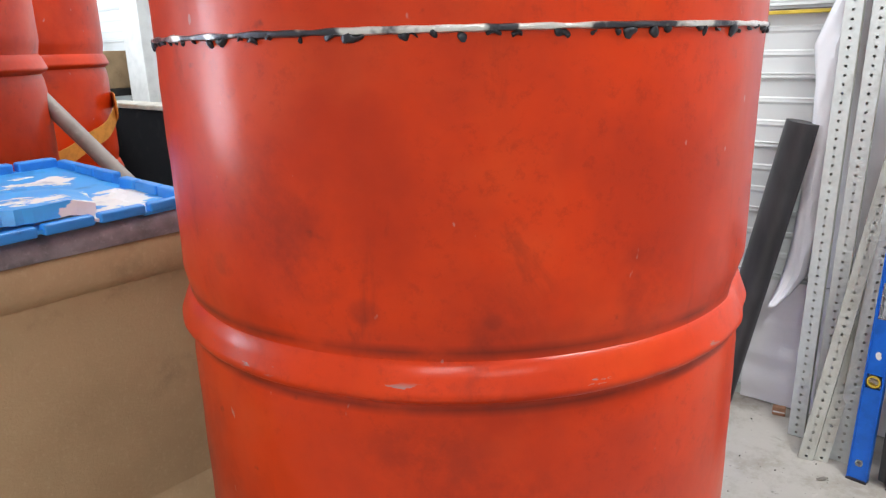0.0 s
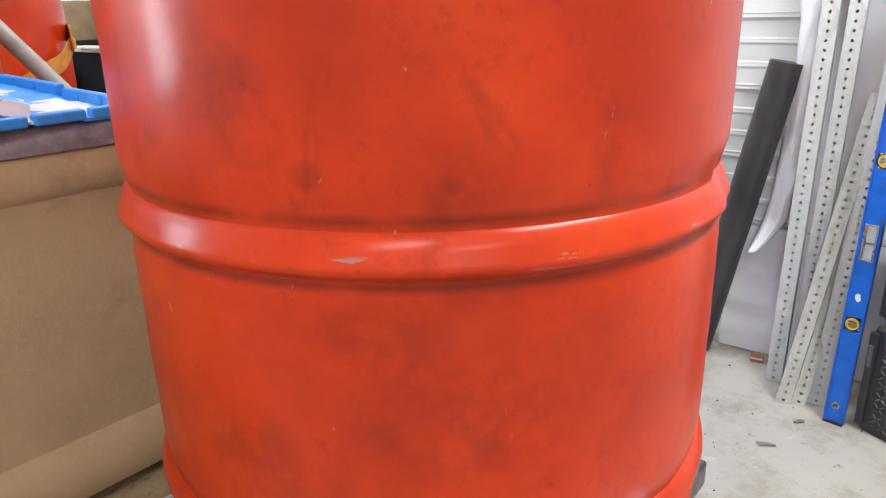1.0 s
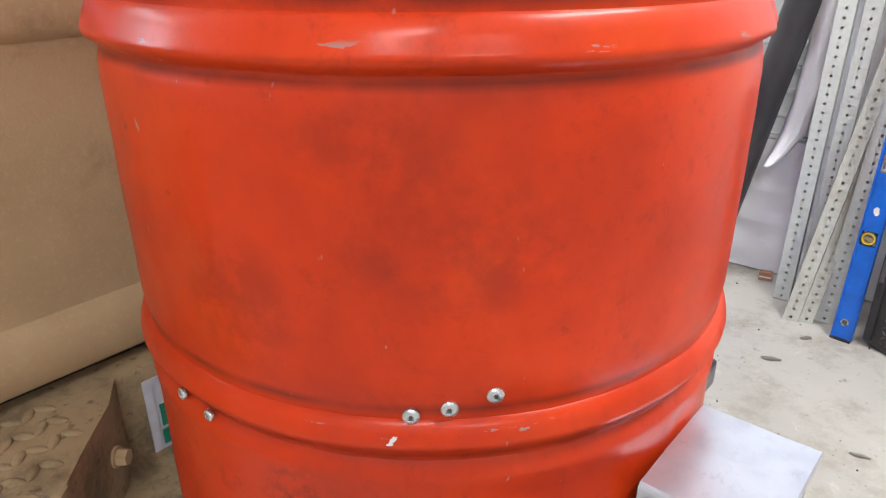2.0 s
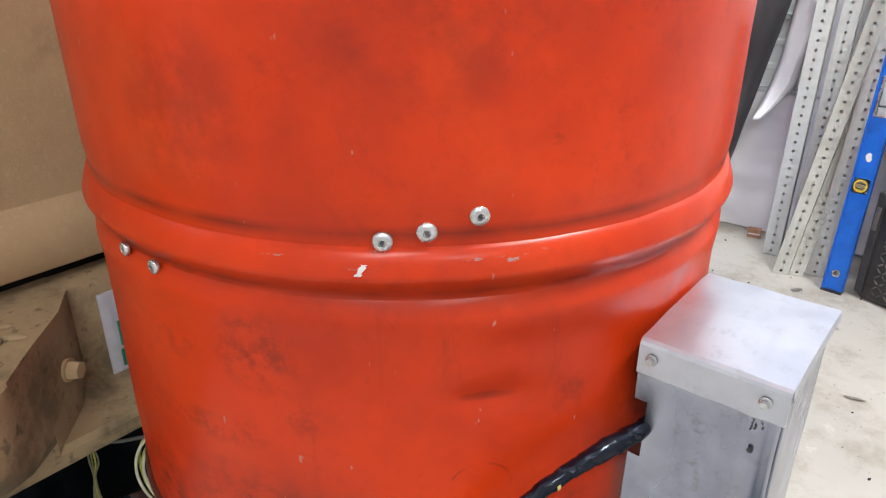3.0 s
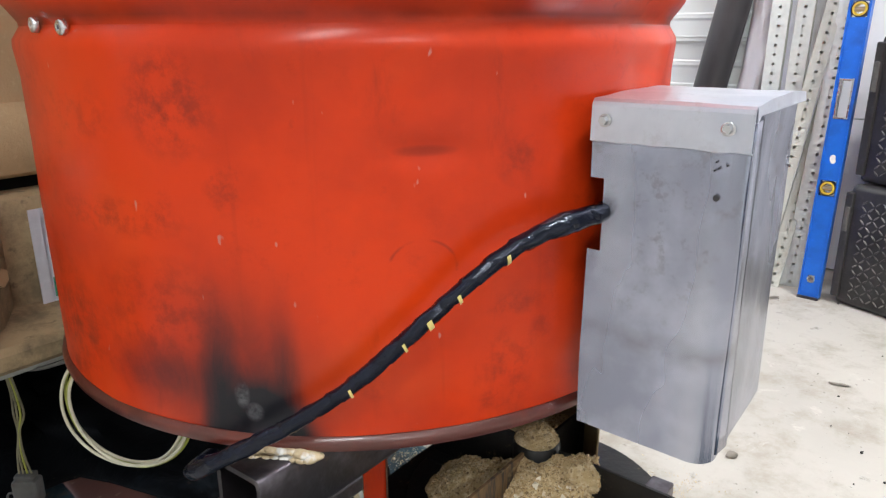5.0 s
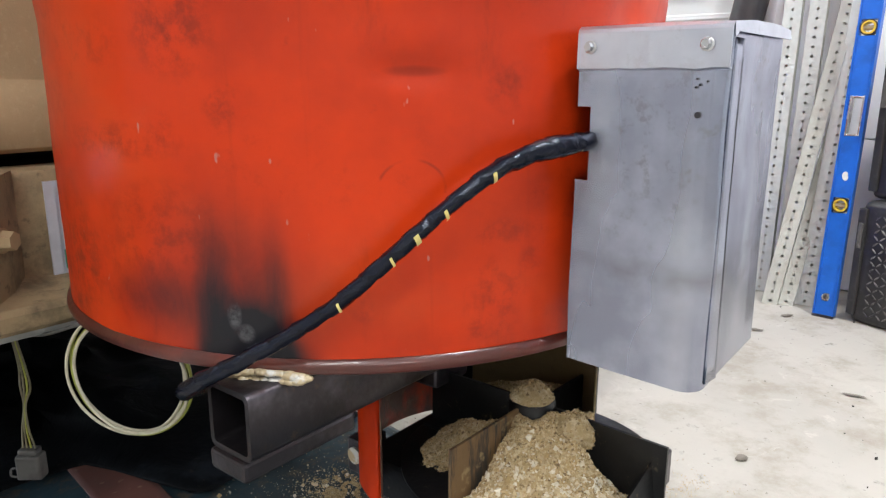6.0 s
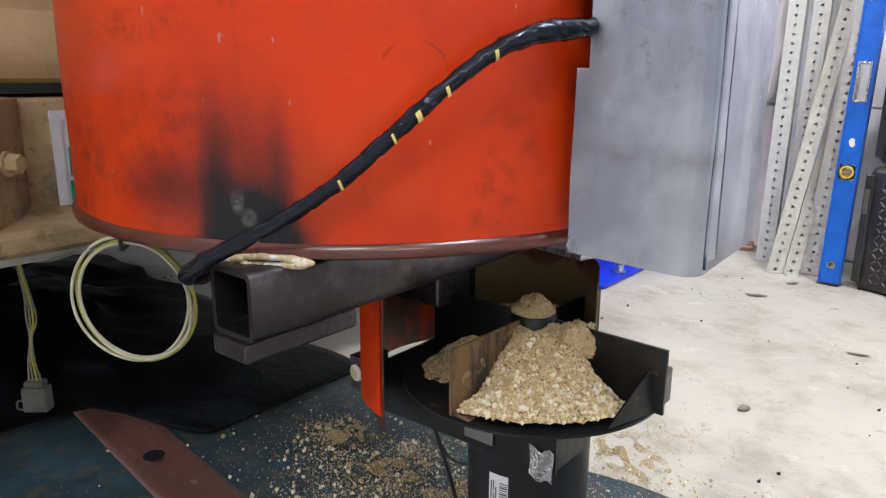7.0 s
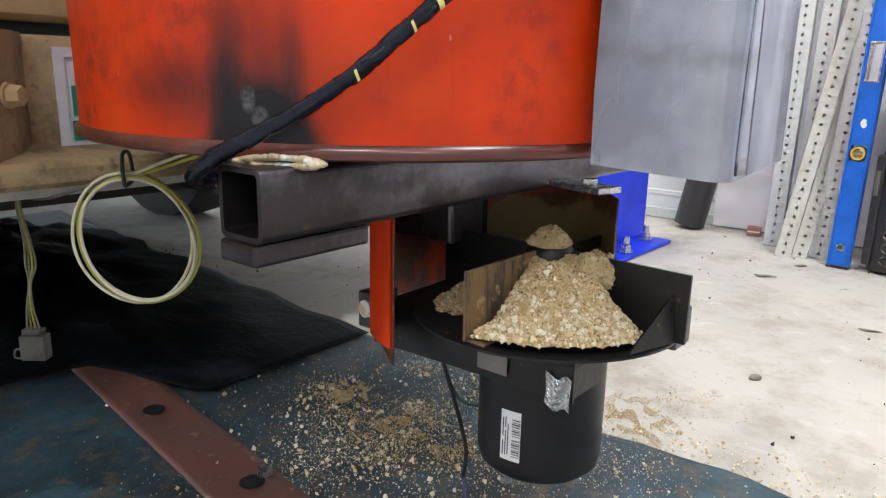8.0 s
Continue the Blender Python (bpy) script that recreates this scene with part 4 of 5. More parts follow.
# heaps of salt: on the disc between two vanes, behind it and in the guard
def heap_height(x, y):
    """Height of the salt over the disc at a place, before grain."""
    dx, dy = x - AX.x, y - AX.y
    r, a = math.hypot(dx, dy), math.degrees(math.atan2(dy, dx)) % 360
    out = min(1.0, max(0.0, (r - 0.030) / 0.045))
    near_vane = min(1.0, 0.22 + 1.7 * max(0.0, a - 231) / 42.0)
    near_gusset = min(1.0, 0.15 + 1.5 * max(0.0, 315 - a) / 42.0)
    h = 0.054 * (1 - (max(r, 0.040) / 0.120) ** 2.0) * (1 - out * (1 - min(near_vane, near_gusset)))
    return max(0.0, h + 0.011 * noise.noise((x * 38, y * 38, 1)) * min(1, (0.118 - r) / 0.02) + 0.004)


def heap_point(u, v, lo=231.0, hi=315.0):
    a, r = radians(lo + (hi - lo) * u), 0.023 + 0.094 * v
    x, y = AX.x + r * math.cos(a), AX.y + r * math.sin(a)
    return (x, y, DZ + 0.0012 + heap_height(x, y) + 0.0022 * noise.noise((x * 190, y * 190, 2)))


salt = thing("salt_heap", pose(AX.x, AX.y, DZ), "heap of coarse tan rock salt on the spinner disc", "salt")
bm = grid(56, 44, heap_point)
pile = part("mound", bm, SALT, salt, "", True)
pile.location = -Vector((AX.x, AX.y, DZ))


def side_heap(u, v):
    a, r = radians(144 + 66 * u), 0.023 + 0.084 * v
    lump = math.sin(math.pi * min(1.0, 0.25 + 0.85 * u)) * min(1.0, 2.2 * (1 - v)) * (1.0 - 0.4 * v)
    return (AX.x + r * math.cos(a), AX.y + r * math.sin(a), DZ - 0.004 + 0.036 * lump + 0.006 * noise.noise((u * 6, v * 6, 4)))


bm = grid(30, 20, side_heap)
pile2 = part("mound", bm, SALT, salt, "", True)
pile2.location = pile.location
back_heap = (lambda u, v: (AX.x + (0.024 + 0.075 * v) * math.cos(radians(49 + 88 * u)), AX.y + (0.024 + 0.075 * v) * math.sin(radians(49 + 88 * u)), DZ + 0.0012 + max(0, 0.058 * (1 - 0.45 * v) + 0.003 * noise.noise((u * 7, v * 7, 9)))))
bm = grid(30, 20, back_heap)
pile3 = part("mound", bm, SALT, salt, "", True)
pile3.location = pile.location
bm = grid(20, 20, lambda u, v: (AX.x + 0.021 * v * math.cos(2 * math.pi * u), AX.y + 0.021 * v * math.sin(2 * math.pi * u), 0.3225 + 0.016 * (1 - v * v) + 0.003 * noise.noise((u * 5, v * 5, 3)) + 0.002 * noise.noise((u * 9, v * 9, 7))))
cone = part("mound", bm, SALT, salt, "small cone of salt on the hub", True)
cone.location = pile.location


def clump_point(u, v):
    a, b = 2 * math.pi * u, math.pi * v
    k = 1 + 0.22 * noise.noise((3 * math.cos(a) * math.sin(b), 3 * math.sin(a) * math.sin(b), 3 * math.cos(b)))
    return (AX.x + 0.034 + 0.020 * k * math.sin(b) * math.cos(a), AX.y - 0.034 + 0.018 * k * math.sin(b) * math.sin(a), 0.305 + 0.018 * k * math.cos(b))


clump = part("clump", grid(28, 18, clump_point), SALT, salt, "lump of salt caked on a vane", True)
clump.location = pile.location

rng = random.Random(11)


def on_heap(count, power):
    out = []
    for k in range(count):
        p = heap_point(rng.random(), rng.random() ** power)
        out.append((p[0], p[1], p[2] + 0.0003))
    return out


crumb_object("heap_sand", on_heap(6500, 0.75), 0.0006, 0.0019, 4, TAN_GRAIN, "fine tan salt and sand on the heap", "salt grains")
crumb_object("caked_sand", [clump_point(rng.random(), rng.random() * 0.7) for k in range(700)] + [side_heap(rng.random(), rng.random()) for k in range(1500)] + [back_heap(rng.random(), rng.random()) for k in range(1500)] + [(AX.x + 0.020 * r * math.cos(a), AX.y + 0.020 * r * math.sin(a), 0.3225 + 0.016 * (1 - r * r)) for r, a in [(rng.random() ** 0.5, rng.random() * 6.283) for k in range(420)]], 0.0006, 0.0022, 9, TAN_GRAIN, "damp brown salt caked round the spinner", "salt grains")
crumb_object("salt_grains", on_heap(1500, 0.26), 0.0010, 0.0037, 3, GRAIN, "coarse pale rock salt lumps at the heap's foot", "salt grains")
# taped cable across the drum, from the control box to the tube
CABLE_PATH = [(0.222, -0.238, 0.572), (0.190, -0.248, 0.5705), (0.165, -0.262, 0.5655), (0.135, -0.279, 0.5615), (0.103, -0.2915, 0.5485), (0.070, -0.3000, 0.5240), (0.030, -0.3050, 0.4890), (0.006, -0.3060, 0.4680), (-0.03, -0.3050, 0.4435), (-0.062, -0.3040, 0.426), (-0.088, -0.3020, 0.412), (-0.105, -0.288, 0.398), (-0.10, -0.262, 0.392)]
cable = thing("cable", pose(0, 0, 0), "black taped cable slung across the drum", "cable")


def taped(points, radius, seg=18, steps=22):
    """A bundle wound with tape: each turn overlaps the last in a small step, and the tape is creased."""
    bm = bmesh.new()
    path = smooth_path(points, steps)
    rings, gone = [], 0.0
    up = Vector((0.13, 0.31, 0.94))
    for i, p in enumerate(path):
        d = (path[min(i + 1, len(path) - 1)] - path[max(i - 1, 0)]).normalized()
        gone += (p - path[max(i - 1, 0)]).length
        s = d.cross(up).normalized()
        w = s.cross(d)
        row = []
        for k in range(seg):
            a = 2 * math.pi * k / seg
            turn = (gone / 0.019 + k / seg) % 1.0
            n = s * math.cos(a) + w * math.sin(a)
            crease = noise.noise((gone * 90, math.cos(a) * 1.4, math.sin(a) * 1.4))
            row.append(bm.verts.new(p + n * (radius(i / (len(path) - 1)) + 0.0009 * (turn - 0.5) + 0.0009 * crease)))
        rings.append(row)
    for p, q in zip(rings, rings[1:]):
        for k in range(seg):
            bm.faces.new((p[k], p[(k + 1) % seg], q[(k + 1) % seg], q[k]))
    bm.faces.new(rings[0]), bm.faces.new(rings[-1])
    return bm


part("sheath", taped(CABLE_PATH, lambda t: 0.0053 + 0.0020 * math.exp(-((t - 0.22) / 0.09) ** 2) + 0.0012 * max(0, (t - 0.72) / 0.28)), CABLE, cable, "", True)
whole = smooth_path(CABLE_PATH, 40)
for p, size in (((0.103, -0.2915, 0.5465), 1.0), ((0.072, -0.300, 0.5255), 0.9), ((0.056, -0.303, 0.508), 1.4), ((0.040, -0.3045, 0.494), 0.7), ((0.006, -0.307, 0.464), 0.7), ((0.165, -0.262, 0.556), 0.3)):
    i = min(range(len(whole)), key=lambda k: (whole[k] - Vector(p)).length)
    a, b = whole[max(0, i - int(5 * size) - 1)], whole[min(len(whole) - 1, i + int(5 * size) + 1)]
    d = (b - a).normalized()
    out = Vector((p[0], p[1], 0)).normalized()
    side = d.cross(out).normalized()
    c = whole[i]
    bm = grid(6, 6, lambda u, v: c + d * (0.0014 * size * (u - 0.5) * 2 + 0.002 * (v - 0.5)) + 0.0067 * (out * math.cos(1.1 * (v - 0.2)) - side * math.sin(1.1 * (v - 0.2))))
    part("mark", bm, PALE_YELLOW, cable, "yellow tape mark", True)

# thin lead that hangs from the motor
part_lead = thing("motor_lead", pose(0.06, -0.12, 0.235), "thin black motor lead ending in bare wires", "wire")
part("lead", hose([(0, 0, 0), (0.004, -0.004, -0.03), (0.016, -0.008, -0.07), (0.024, -0.006, -0.10), (0.030, -0.004, -0.13), (0.028, 0.0, -0.16)], 0.0022, 8), BLACK, part_lead, "", True)
part("loop", hose([(0.010, -0.006, -0.052), (0.025, -0.006, -0.075), (0.05, -0.008, -0.078), (0.075, 0.0, -0.07)], 0.0016, 8), plain("dark_green", (0.015, 0.07, 0.06), 0.5), part_lead, "", True)
part("core", hose([(0.028, 0.0, -0.16), (0.030, 0.0, -0.18), (0.034, 0.002, -0.20)], 0.001, 6), plain("violet_wire", (0.10, 0.05, 0.25), 0.5), part_lead, "bare violet wire", True)


# ---- the pickup truck; its axes are TRUCK's ----
truck = thing("pickup_truck", TRUCK, "tan pickup truck with a rough sprayed coat, tailgate closed", "truck")
gate = [(0.410, 0.520), (0.398, 0.526), (0.392, 0.540), (0.390, 0.560), (0.393, 0.582), (0.402, 0.598), (0.412, 0.606), (0.4135, 0.64), (0.4145, 0.75), (0.4135, 0.86), (0.412, 0.912), (0.4095, 0.918), (0.4085, 0.926), (0.402, 0.932), (0.397, 0.942), (0.396, 0.968), (0.400, 0.980), (0.412, 0.985), (0.458, 0.985), (0.458, 0.520)]
part("tailgate", prism(gate, -0.735, 0.735, None, 24), TAN, truck, "tan ribbed tailgate, dirty towards its foot", True)
cap = [(0.394, 0.982), (0.390, 0.992), (0.393, 1.004), (0.402, 1.012), (0.420, 1.015), (0.452, 1.014), (0.464, 1.006), (0.466, 0.987)]
part("tailgate_rail", prism(cap, -0.735, 0.735, None, 30, 0.002), RAIL, truck, "scuffed black plastic cap rail", True)
# bumper: two step blocks and a hollow between them for the plate
bumper = part("bumper", prism([(0.285, 0.338), (0.279, 0.344), (0.278, 0.360), (0.284, 0.367), (0.372, 0.376), (0.376, 0.382), (0.378, 0.490), (0.384, 0.500), (0.398, 0.503), (0.430, 0.503), (0.430, 0.338)], -0.30, 0.30, None, 12), TAN_DIRTY, truck, "tan step bumper caked with dirt", True)
for side in (-1, 1):
    bm = bmesh.new()
    ring_a = []
    outline = [(0.285, 0.338), (0.279, 0.344), (0.276, 0.380), (0.225, 0.392), (0.205, 0.402), (0.200, 0.430), (0.200, 0.486), (0.207, 0.499), (0.222, 0.504), (0.430, 0.504), (0.430, 0.338)]
    for x, back in ((0.205, 0.176), (0.235, 0.130), (0.288, 0.076), (0.330, 0.030), (0.352, 0.010), (0.380, 0.0), (0.60, 0.0), (0.84, 0.01), (0.88, 0.05)):
        ring_a.append([bm.verts.new((side * x, max(y, 0.200 + back) if y < 0.42 else y, z)) for y, z in outline])
    for p, q in zip(ring_a, ring_a[1:]):
        for k in range(len(outline)):
            bm.faces.new((p[k], p[(k + 1) % len(outline)], q[(k + 1) % len(outline)], q[k]))
    bm.faces.new(ring_a[0]), bm.faces.new(ring_a[-1])
    block = part("step_block", bm, TAN_DIRTY, bumper, "tan bumper step with a worn tread", True)
    # raised tread chevrons on the step
    bm = bmesh.new()
    for i in range(14):
        for j in range(5):
            x, y = side * (0.30 + 0.038 * i), 0.236 + 0.036 * j
            if 0.30 + 0.038 * i < 0.37 - 1.0 * (y - 0.22):
                continue
            for s in (-1, 1):
                m = Matrix.Translation((x + s * 0.0095, y, 0.5048)) @ Matrix.Rotation(radians(s * 42), 4, "Z") @ Matrix.Diagonal((0.011, 0.024, 0.006, 1))
                bmesh.ops.create_icosphere(bm, subdivisions=2, radius=0.58, matrix=m)
    part("tread", bm, TAN_DIRTY, bumper, "raised tread pattern", True)
bm = lathe([(0.014, 0.0), (0.014, 0.004), (0.0, 0.004)], 24)
bmesh.ops.create_cone(bm, cap_ends=True, segments=6, radius1=0.0115, radius2=0.0105, depth=0.014, matrix=Matrix.Translation((0, 0, 0.010)))
bmesh.ops.transform(bm, verts=bm.verts, matrix=Matrix.Translation((-0.246, 0.318, 0.436)) @ Matrix.Rotation(radians(38), 4, "Z") @ Matrix.Rotation(radians(90), 4, "X"))
part("bolt", bm, TAN, bumper, "tan painted hexagon bolt")
plate = part("number_plate", box(-0.176, 0.126, 0.364, 0.3705, 0.366, 0.487, 0.003), PLATE, bumper, "white number plate in a plain frame")
bm = box(-0.178, 0.128, 0.361, 0.3635, 0.478, 0.489)
bm = box(-0.178, 0.128, 0.361, 0.3635, 0.364, 0.376, 0, 2, bm)
bm = box(-0.178, -0.166, 0.361, 0.3635, 0.376, 0.478, 0, 2, bm)
bm = box(0.116, 0.128, 0.361, 0.3635, 0.376, 0.478, 0, 2, bm)
part("plate_frame", bm, PLATE, plate)
part("bar", box(-0.160, 0.09, 0.3620, 0.3638, 0.410, 0.445), GREEN, plate, "green bar of unreadable print")
part("bar", box(-0.162, -0.120, 0.3620, 0.3638, 0.380, 0.404), GREEN, plate)
# bed, sides and what is seen of the underbody
part("bed_floor", box(-0.80, 0.80, 0.470, 2.62, 0.560, 0.585), LINER, truck)
for s in (-1, 1):
    side = part("bed_side", box(min(s * 0.775, s * 0.86), max(s * 0.775, s * 0.86), 0.420, 2.62, 0.500, 1.000, 0.006), LINER, truck, "black lined side of the truck bed")
    part("side_rail", box(min(s * 0.765, s * 0.865), max(s * 0.765, s * 0.865), 0.470, 2.62, 1.003, 1.024, 0.006), plain("cream_paint", (0.62, 0.58, 0.50), 0.5), side, "cream top rail of the bed side")
part("bed_front", box(-0.76, 0.76, 2.64, 2.68, 0.50, 1.03, 0.005), BLACK, truck)
cab = part("cab", box(-0.86, 0.86, 2.80, 4.5, 0.45, 1.15, 0.05, 3), TAN, truck)
for s in (-1, 1):
    bm = lathe([(0.16, -0.11), (0.29, -0.11), (0.345, -0.08), (0.355, 0.0), (0.345, 0.08), (0.29, 0.11), (0.16, 0.11), (0.16, -0.11)], 40)
    bmesh.ops.transform(bm, verts=bm.verts, matrix=Matrix.Translation((s * 0.68, 1.60, 0.356)) @ Matrix.Rotation(radians(90), 4, "Y"))
    wheel = part("tyre", bm, UNDER, truck, "black tyre", True)
    part("rim", rod((s * 0.62, 1.60, 0.356), (s * 0.74, 1.60, 0.356), 0.165, 30), STEEL, wheel, "", True)
    part("frame_rail", box(s * 0.42 - 0.03, s * 0.42 + 0.03, 0.44, 4.4, 0.36, 0.50, 0.004), UNDER, truck)
part("receiver", box(-0.60, 0.60, 0.47, 0.55, 0.285, 0.345, 0.006), UNDER, truck, "black hitch cross bar")
part("bumper_strap", box(-0.30, -0.02, 0.30, 0.42, 0.326, 0.3375, 0.002), plain("grey_strap", (0.45, 0.45, 0.43), 0.6), bumper, "pale strip under the bumper")
part("axle", rod((-0.55, 1.60, 0.356), (0.55, 1.60, 0.356), 0.05), UNDER, truck)
part("fuel_tank", box(-0.38, 0.38, 0.75, 1.40, 0.25, 0.48, 0.04, 3), UNDER, truck)

# ---- on the truck's bed ----


def spare_drum(x, y, turn):
    d = thing("steel_drum", TRUCK @ pose(x, y, 0.586, 0, 0, turn), "orange-red steel drum standing in the truck bed", "drum", "drums in the truck bed")
    body = [(BODY, 0.016), (BODY, 0.22)] + [(r, z - 0.977 + 0.338) for r, z in ring(0.977, 0.02, 0.02)] + [(r, z - 0.977 + 0.615) for r, z in ring(0.977, 0.02, 0.02)] + [(BODY, 0.70), (BODY, 0.86)]
    part("shell", lathe(fine(body), 120), RED_PLAIN, d, "", True)
    part("rim", lathe([(0.278, 0.002), (0.292, 0.002), (0.294, 0.010), (0.288, 0.018), (0.278, 0.018), (0.278, 0.002)], 80), RED_PLAIN, d, "", True)
    part("rim", lathe([(0.278, 0.858), (0.292, 0.858), (0.294, 0.866), (0.288, 0.874), (0.278, 0.874), (0.278, 0.858)], 80), RED_PLAIN, d, "", True)
    part("head", lathe([(0.0, 0.852), (0.284, 0.852), (0.2845, 0.86)], 60), RED_PLAIN, d)
    return d


spare_drum(-0.315, 1.06, 0)
spare_drum(0.042, 1.60, 130)


def tote(m, x0, x1, y0, y1, label):
    b = thing("storage_tote", m, label, "tote")
    bm = box(x0 + 0.03, x1 - 0.03, y0 + 0.075, y1 - 0.03, 0.002, 0.425, 0.01)
    for v in bm.verts:
        k = 0.94 + 0.06 * v.co.z / 0.42
        v.co.x, v.co.y = (x0 + x1) / 2 + (v.co.x - (x0 + x1) / 2) * k, (y0 + y1) / 2 + (v.co.y - (y0 + y1) / 2) * k
    part("bin", bm, TOTE, b, "blue plastic bin")
    nx, ny = 26, 22
    bm = grid(nx, ny, lambda u, v: (x0 + (x1 - x0) * u, y0 + (y1 - y0) * v, 0.432 + 0.003 * noise.noise((u * 3 + x0, v * 3, 0)) - (0.007 if x0 + (x1 - x0) * u > -0.09 + 0.42 * (y0 + (y1 - y0) * v) else 0.0)))
    lid_part = part("lid", bm, LID, b, "blue lid with torn white label scraps")
    thicken(lid_part, 0.004)
    # the torn half of the lid, lying askew over the rest with its edge turned down
    def torn_flap(u, v):
        edge = 0.012 * noise.noise((u * 9, 3, 1)) + 0.006 * noise.noise((u * 31, 5, 2))
        x = x0 + 0.02 + (x1 - x0 - 0.15) * u + 0.05 * v
        y = y0 + 0.012 + edge * (1 - v) + (0.19 - 0.07 * u) * v
        z = 0.446 + 0.010 * (1 - v) + 0.004 * noise.noise((u * 4, v * 3, 7)) - (0.017 if v < 0.05 else 0.0) - 0.010 * max(0.0, (u - 0.9) / 0.1)
        return (x, y, z)
    thicken(part("torn_flap", grid(30, 20, torn_flap), LID, lid_part, "torn blue flap with white label scraps"), 0.003)
    # rim with notches
    for a0, a1, b0, b1, low in ((x0, x1, y0 - 0.004, y0 + 0.010, 0.424), (x0, x1, y1 - 0.014, y1 + 0.004, 0.418)):
        n = 7
        for k in range(n):
            s0, s1 = a0 + (a1 - a0) * k / n, a0 + (a1 - a0) * (k + 0.90) / n
            part("rim_lug", box(s0, s1, b0, b1, low, 0.437 if low > 0.42 else 0.446, 0.003), TOTE, lid_part)
    for a0, a1 in ((x0 - 0.004, x0 + 0.012), (x1 - 0.012, x1 + 0.004)):
        for k in range(6):
            s0 = y0 + 0.016 + (y1 - y0 - 0.032) * k / 6
            part("rim_lug", box(a0, a1, s0, s0 + (y1 - y0 - 0.032) / 6 - (0.016 if k == 2 else 0.003), 0.418, 0.444 if k > 2 else 0.440, 0.003), TOTE, lid_part)
    return b


tote(TRUCK @ pose(-0.10, 0.392, 0.590, 3, 0, 6), -0.46, 0.012, 0.030, 0.385, "blue plastic tote with a torn two-part lid")

pole = thing("metal_pole", pose(0, 0, 0), "dull grey metal pole leaning between the drums", "pole")
part("shaft", rod((-0.795, 0.565, 1.170), (-0.640, 0.538, 1.009), 0.0148, 20), PIPE, pole, "", True)
part("butt", rod((-0.640, 0.538, 1.009), (-0.50, 0.514, 0.864), 0.0148, 20), PIPE, pole, "", True)

strap = thing("ratchet_strap", TRUCK, "orange ratchet strap round a drum", "strap")
SP = smooth_path([(0.755, 2.47, 1.036), (0.60, 2.16, 1.055), (0.40, 1.72, 1.085), (0.276, 1.40, 1.096), (0.263, 1.385, 1.062), (0.222, 1.35, 1.030), (0.166, 1.318, 1.012), (0.097, 1.297, 0.983), (0.030, 1.295, 0.965)], 8)
bm = bmesh.new()
vs = [(bm.verts.new(p + Vector((0, 0, 0.020))), bm.verts.new(p - Vector((0, 0, 0.020)))) for p in SP]
for a, b in zip(vs, vs[1:]):
    bm.faces.new((a[0], b[0], b[1], a[1]))
thicken(part("webbing", bm, ORANGE, strap), 0.003)

# far wall: what stands against it
crate = thing("cardboard_box", TRUCK @ pose(1.60, 4.62, 0.995), "brown cardboard box on a dark shelf", "box")
part("body", box(-0.20, 0.21, -0.22, 0.30, 0.0, 0.245, 0.004), WOOD, crate)
part("tape_strip", box(-0.203, -0.2005, -0.03, 0.01, 0.0, 0.245), plain("brown_tape", (0.28, 0.18, 0.09), 0.5), crate)
shelf = thing("shelf", TRUCK @ pose(1.60, 4.62, 0.0), "dark shelf board on legs against the wall", "shelf")
part("board", box(-0.22, 0.215, -0.24, 0.9, 0.945, 0.993, 0.004), UNDER, shelf)
for x in (-0.19, 0.18):
    for y in (-0.21, 0.86):
        part("leg", box(x - 0.02, x + 0.02, y - 0.02, y + 0.02, 0.001, 0.944), UNDER, shelf)
can = thing("blue_can", TRUCK @ pose(1.56, 4.80, 1.241), "small blue can on the cardboard box", "can")
part("body", lathe([(0.0, 0.0), (0.048, 0.0), (0.05, 0.004), (0.05, 0.09), (0.046, 0.095), (0.0, 0.095)], 28), BLUE, can, "", True)
pillar = part("pillar", box(EAST - 0.16, EAST - 0.014, 4.02, 4.26, 0.0, CEILING, 0.006), WHITE)
pillar.matrix_world = TRUCK
tagged(pillar, "pale grey steel pillar on the wall", "pillar", kind="structure")

# ---- along the sided wall ----


def hole_strip(length, width, pitch, r, rows):
    """A flat strip along z with real round holes, as cells of eight sides each."""
    bm = bmesh.new()
    n = int(length / pitch)
    cw = width / rows
    for j in range(rows):
        for i in range(n):
            x0, z0 = j * cw, i * pitch
            cx, cz = x0 + cw / 2, z0 + pitch / 2
            outer = [(x0 + cw, cz), (x0 + cw, z0 + pitch), (cx, z0 + pitch), (x0, z0 + pitch), (x0, cz), (x0, z0), (cx, z0), (x0 + cw, z0)]
            vo = [bm.verts.new((x, 0, z)) for x, z in outer]
            vi = [bm.verts.new((cx + r * math.cos(radians(45 * k)), 0, cz + r * math.sin(radians(45 * k)))) for k in range(8)]
            for k in range(8):
                bm.faces.new((vo[k], vo[(k + 1) % 8], vi[(k + 1) % 8], vi[k]))
    bmesh.ops.remove_doubles(bm, verts=bm.verts, dist=1e-5)
    return bm


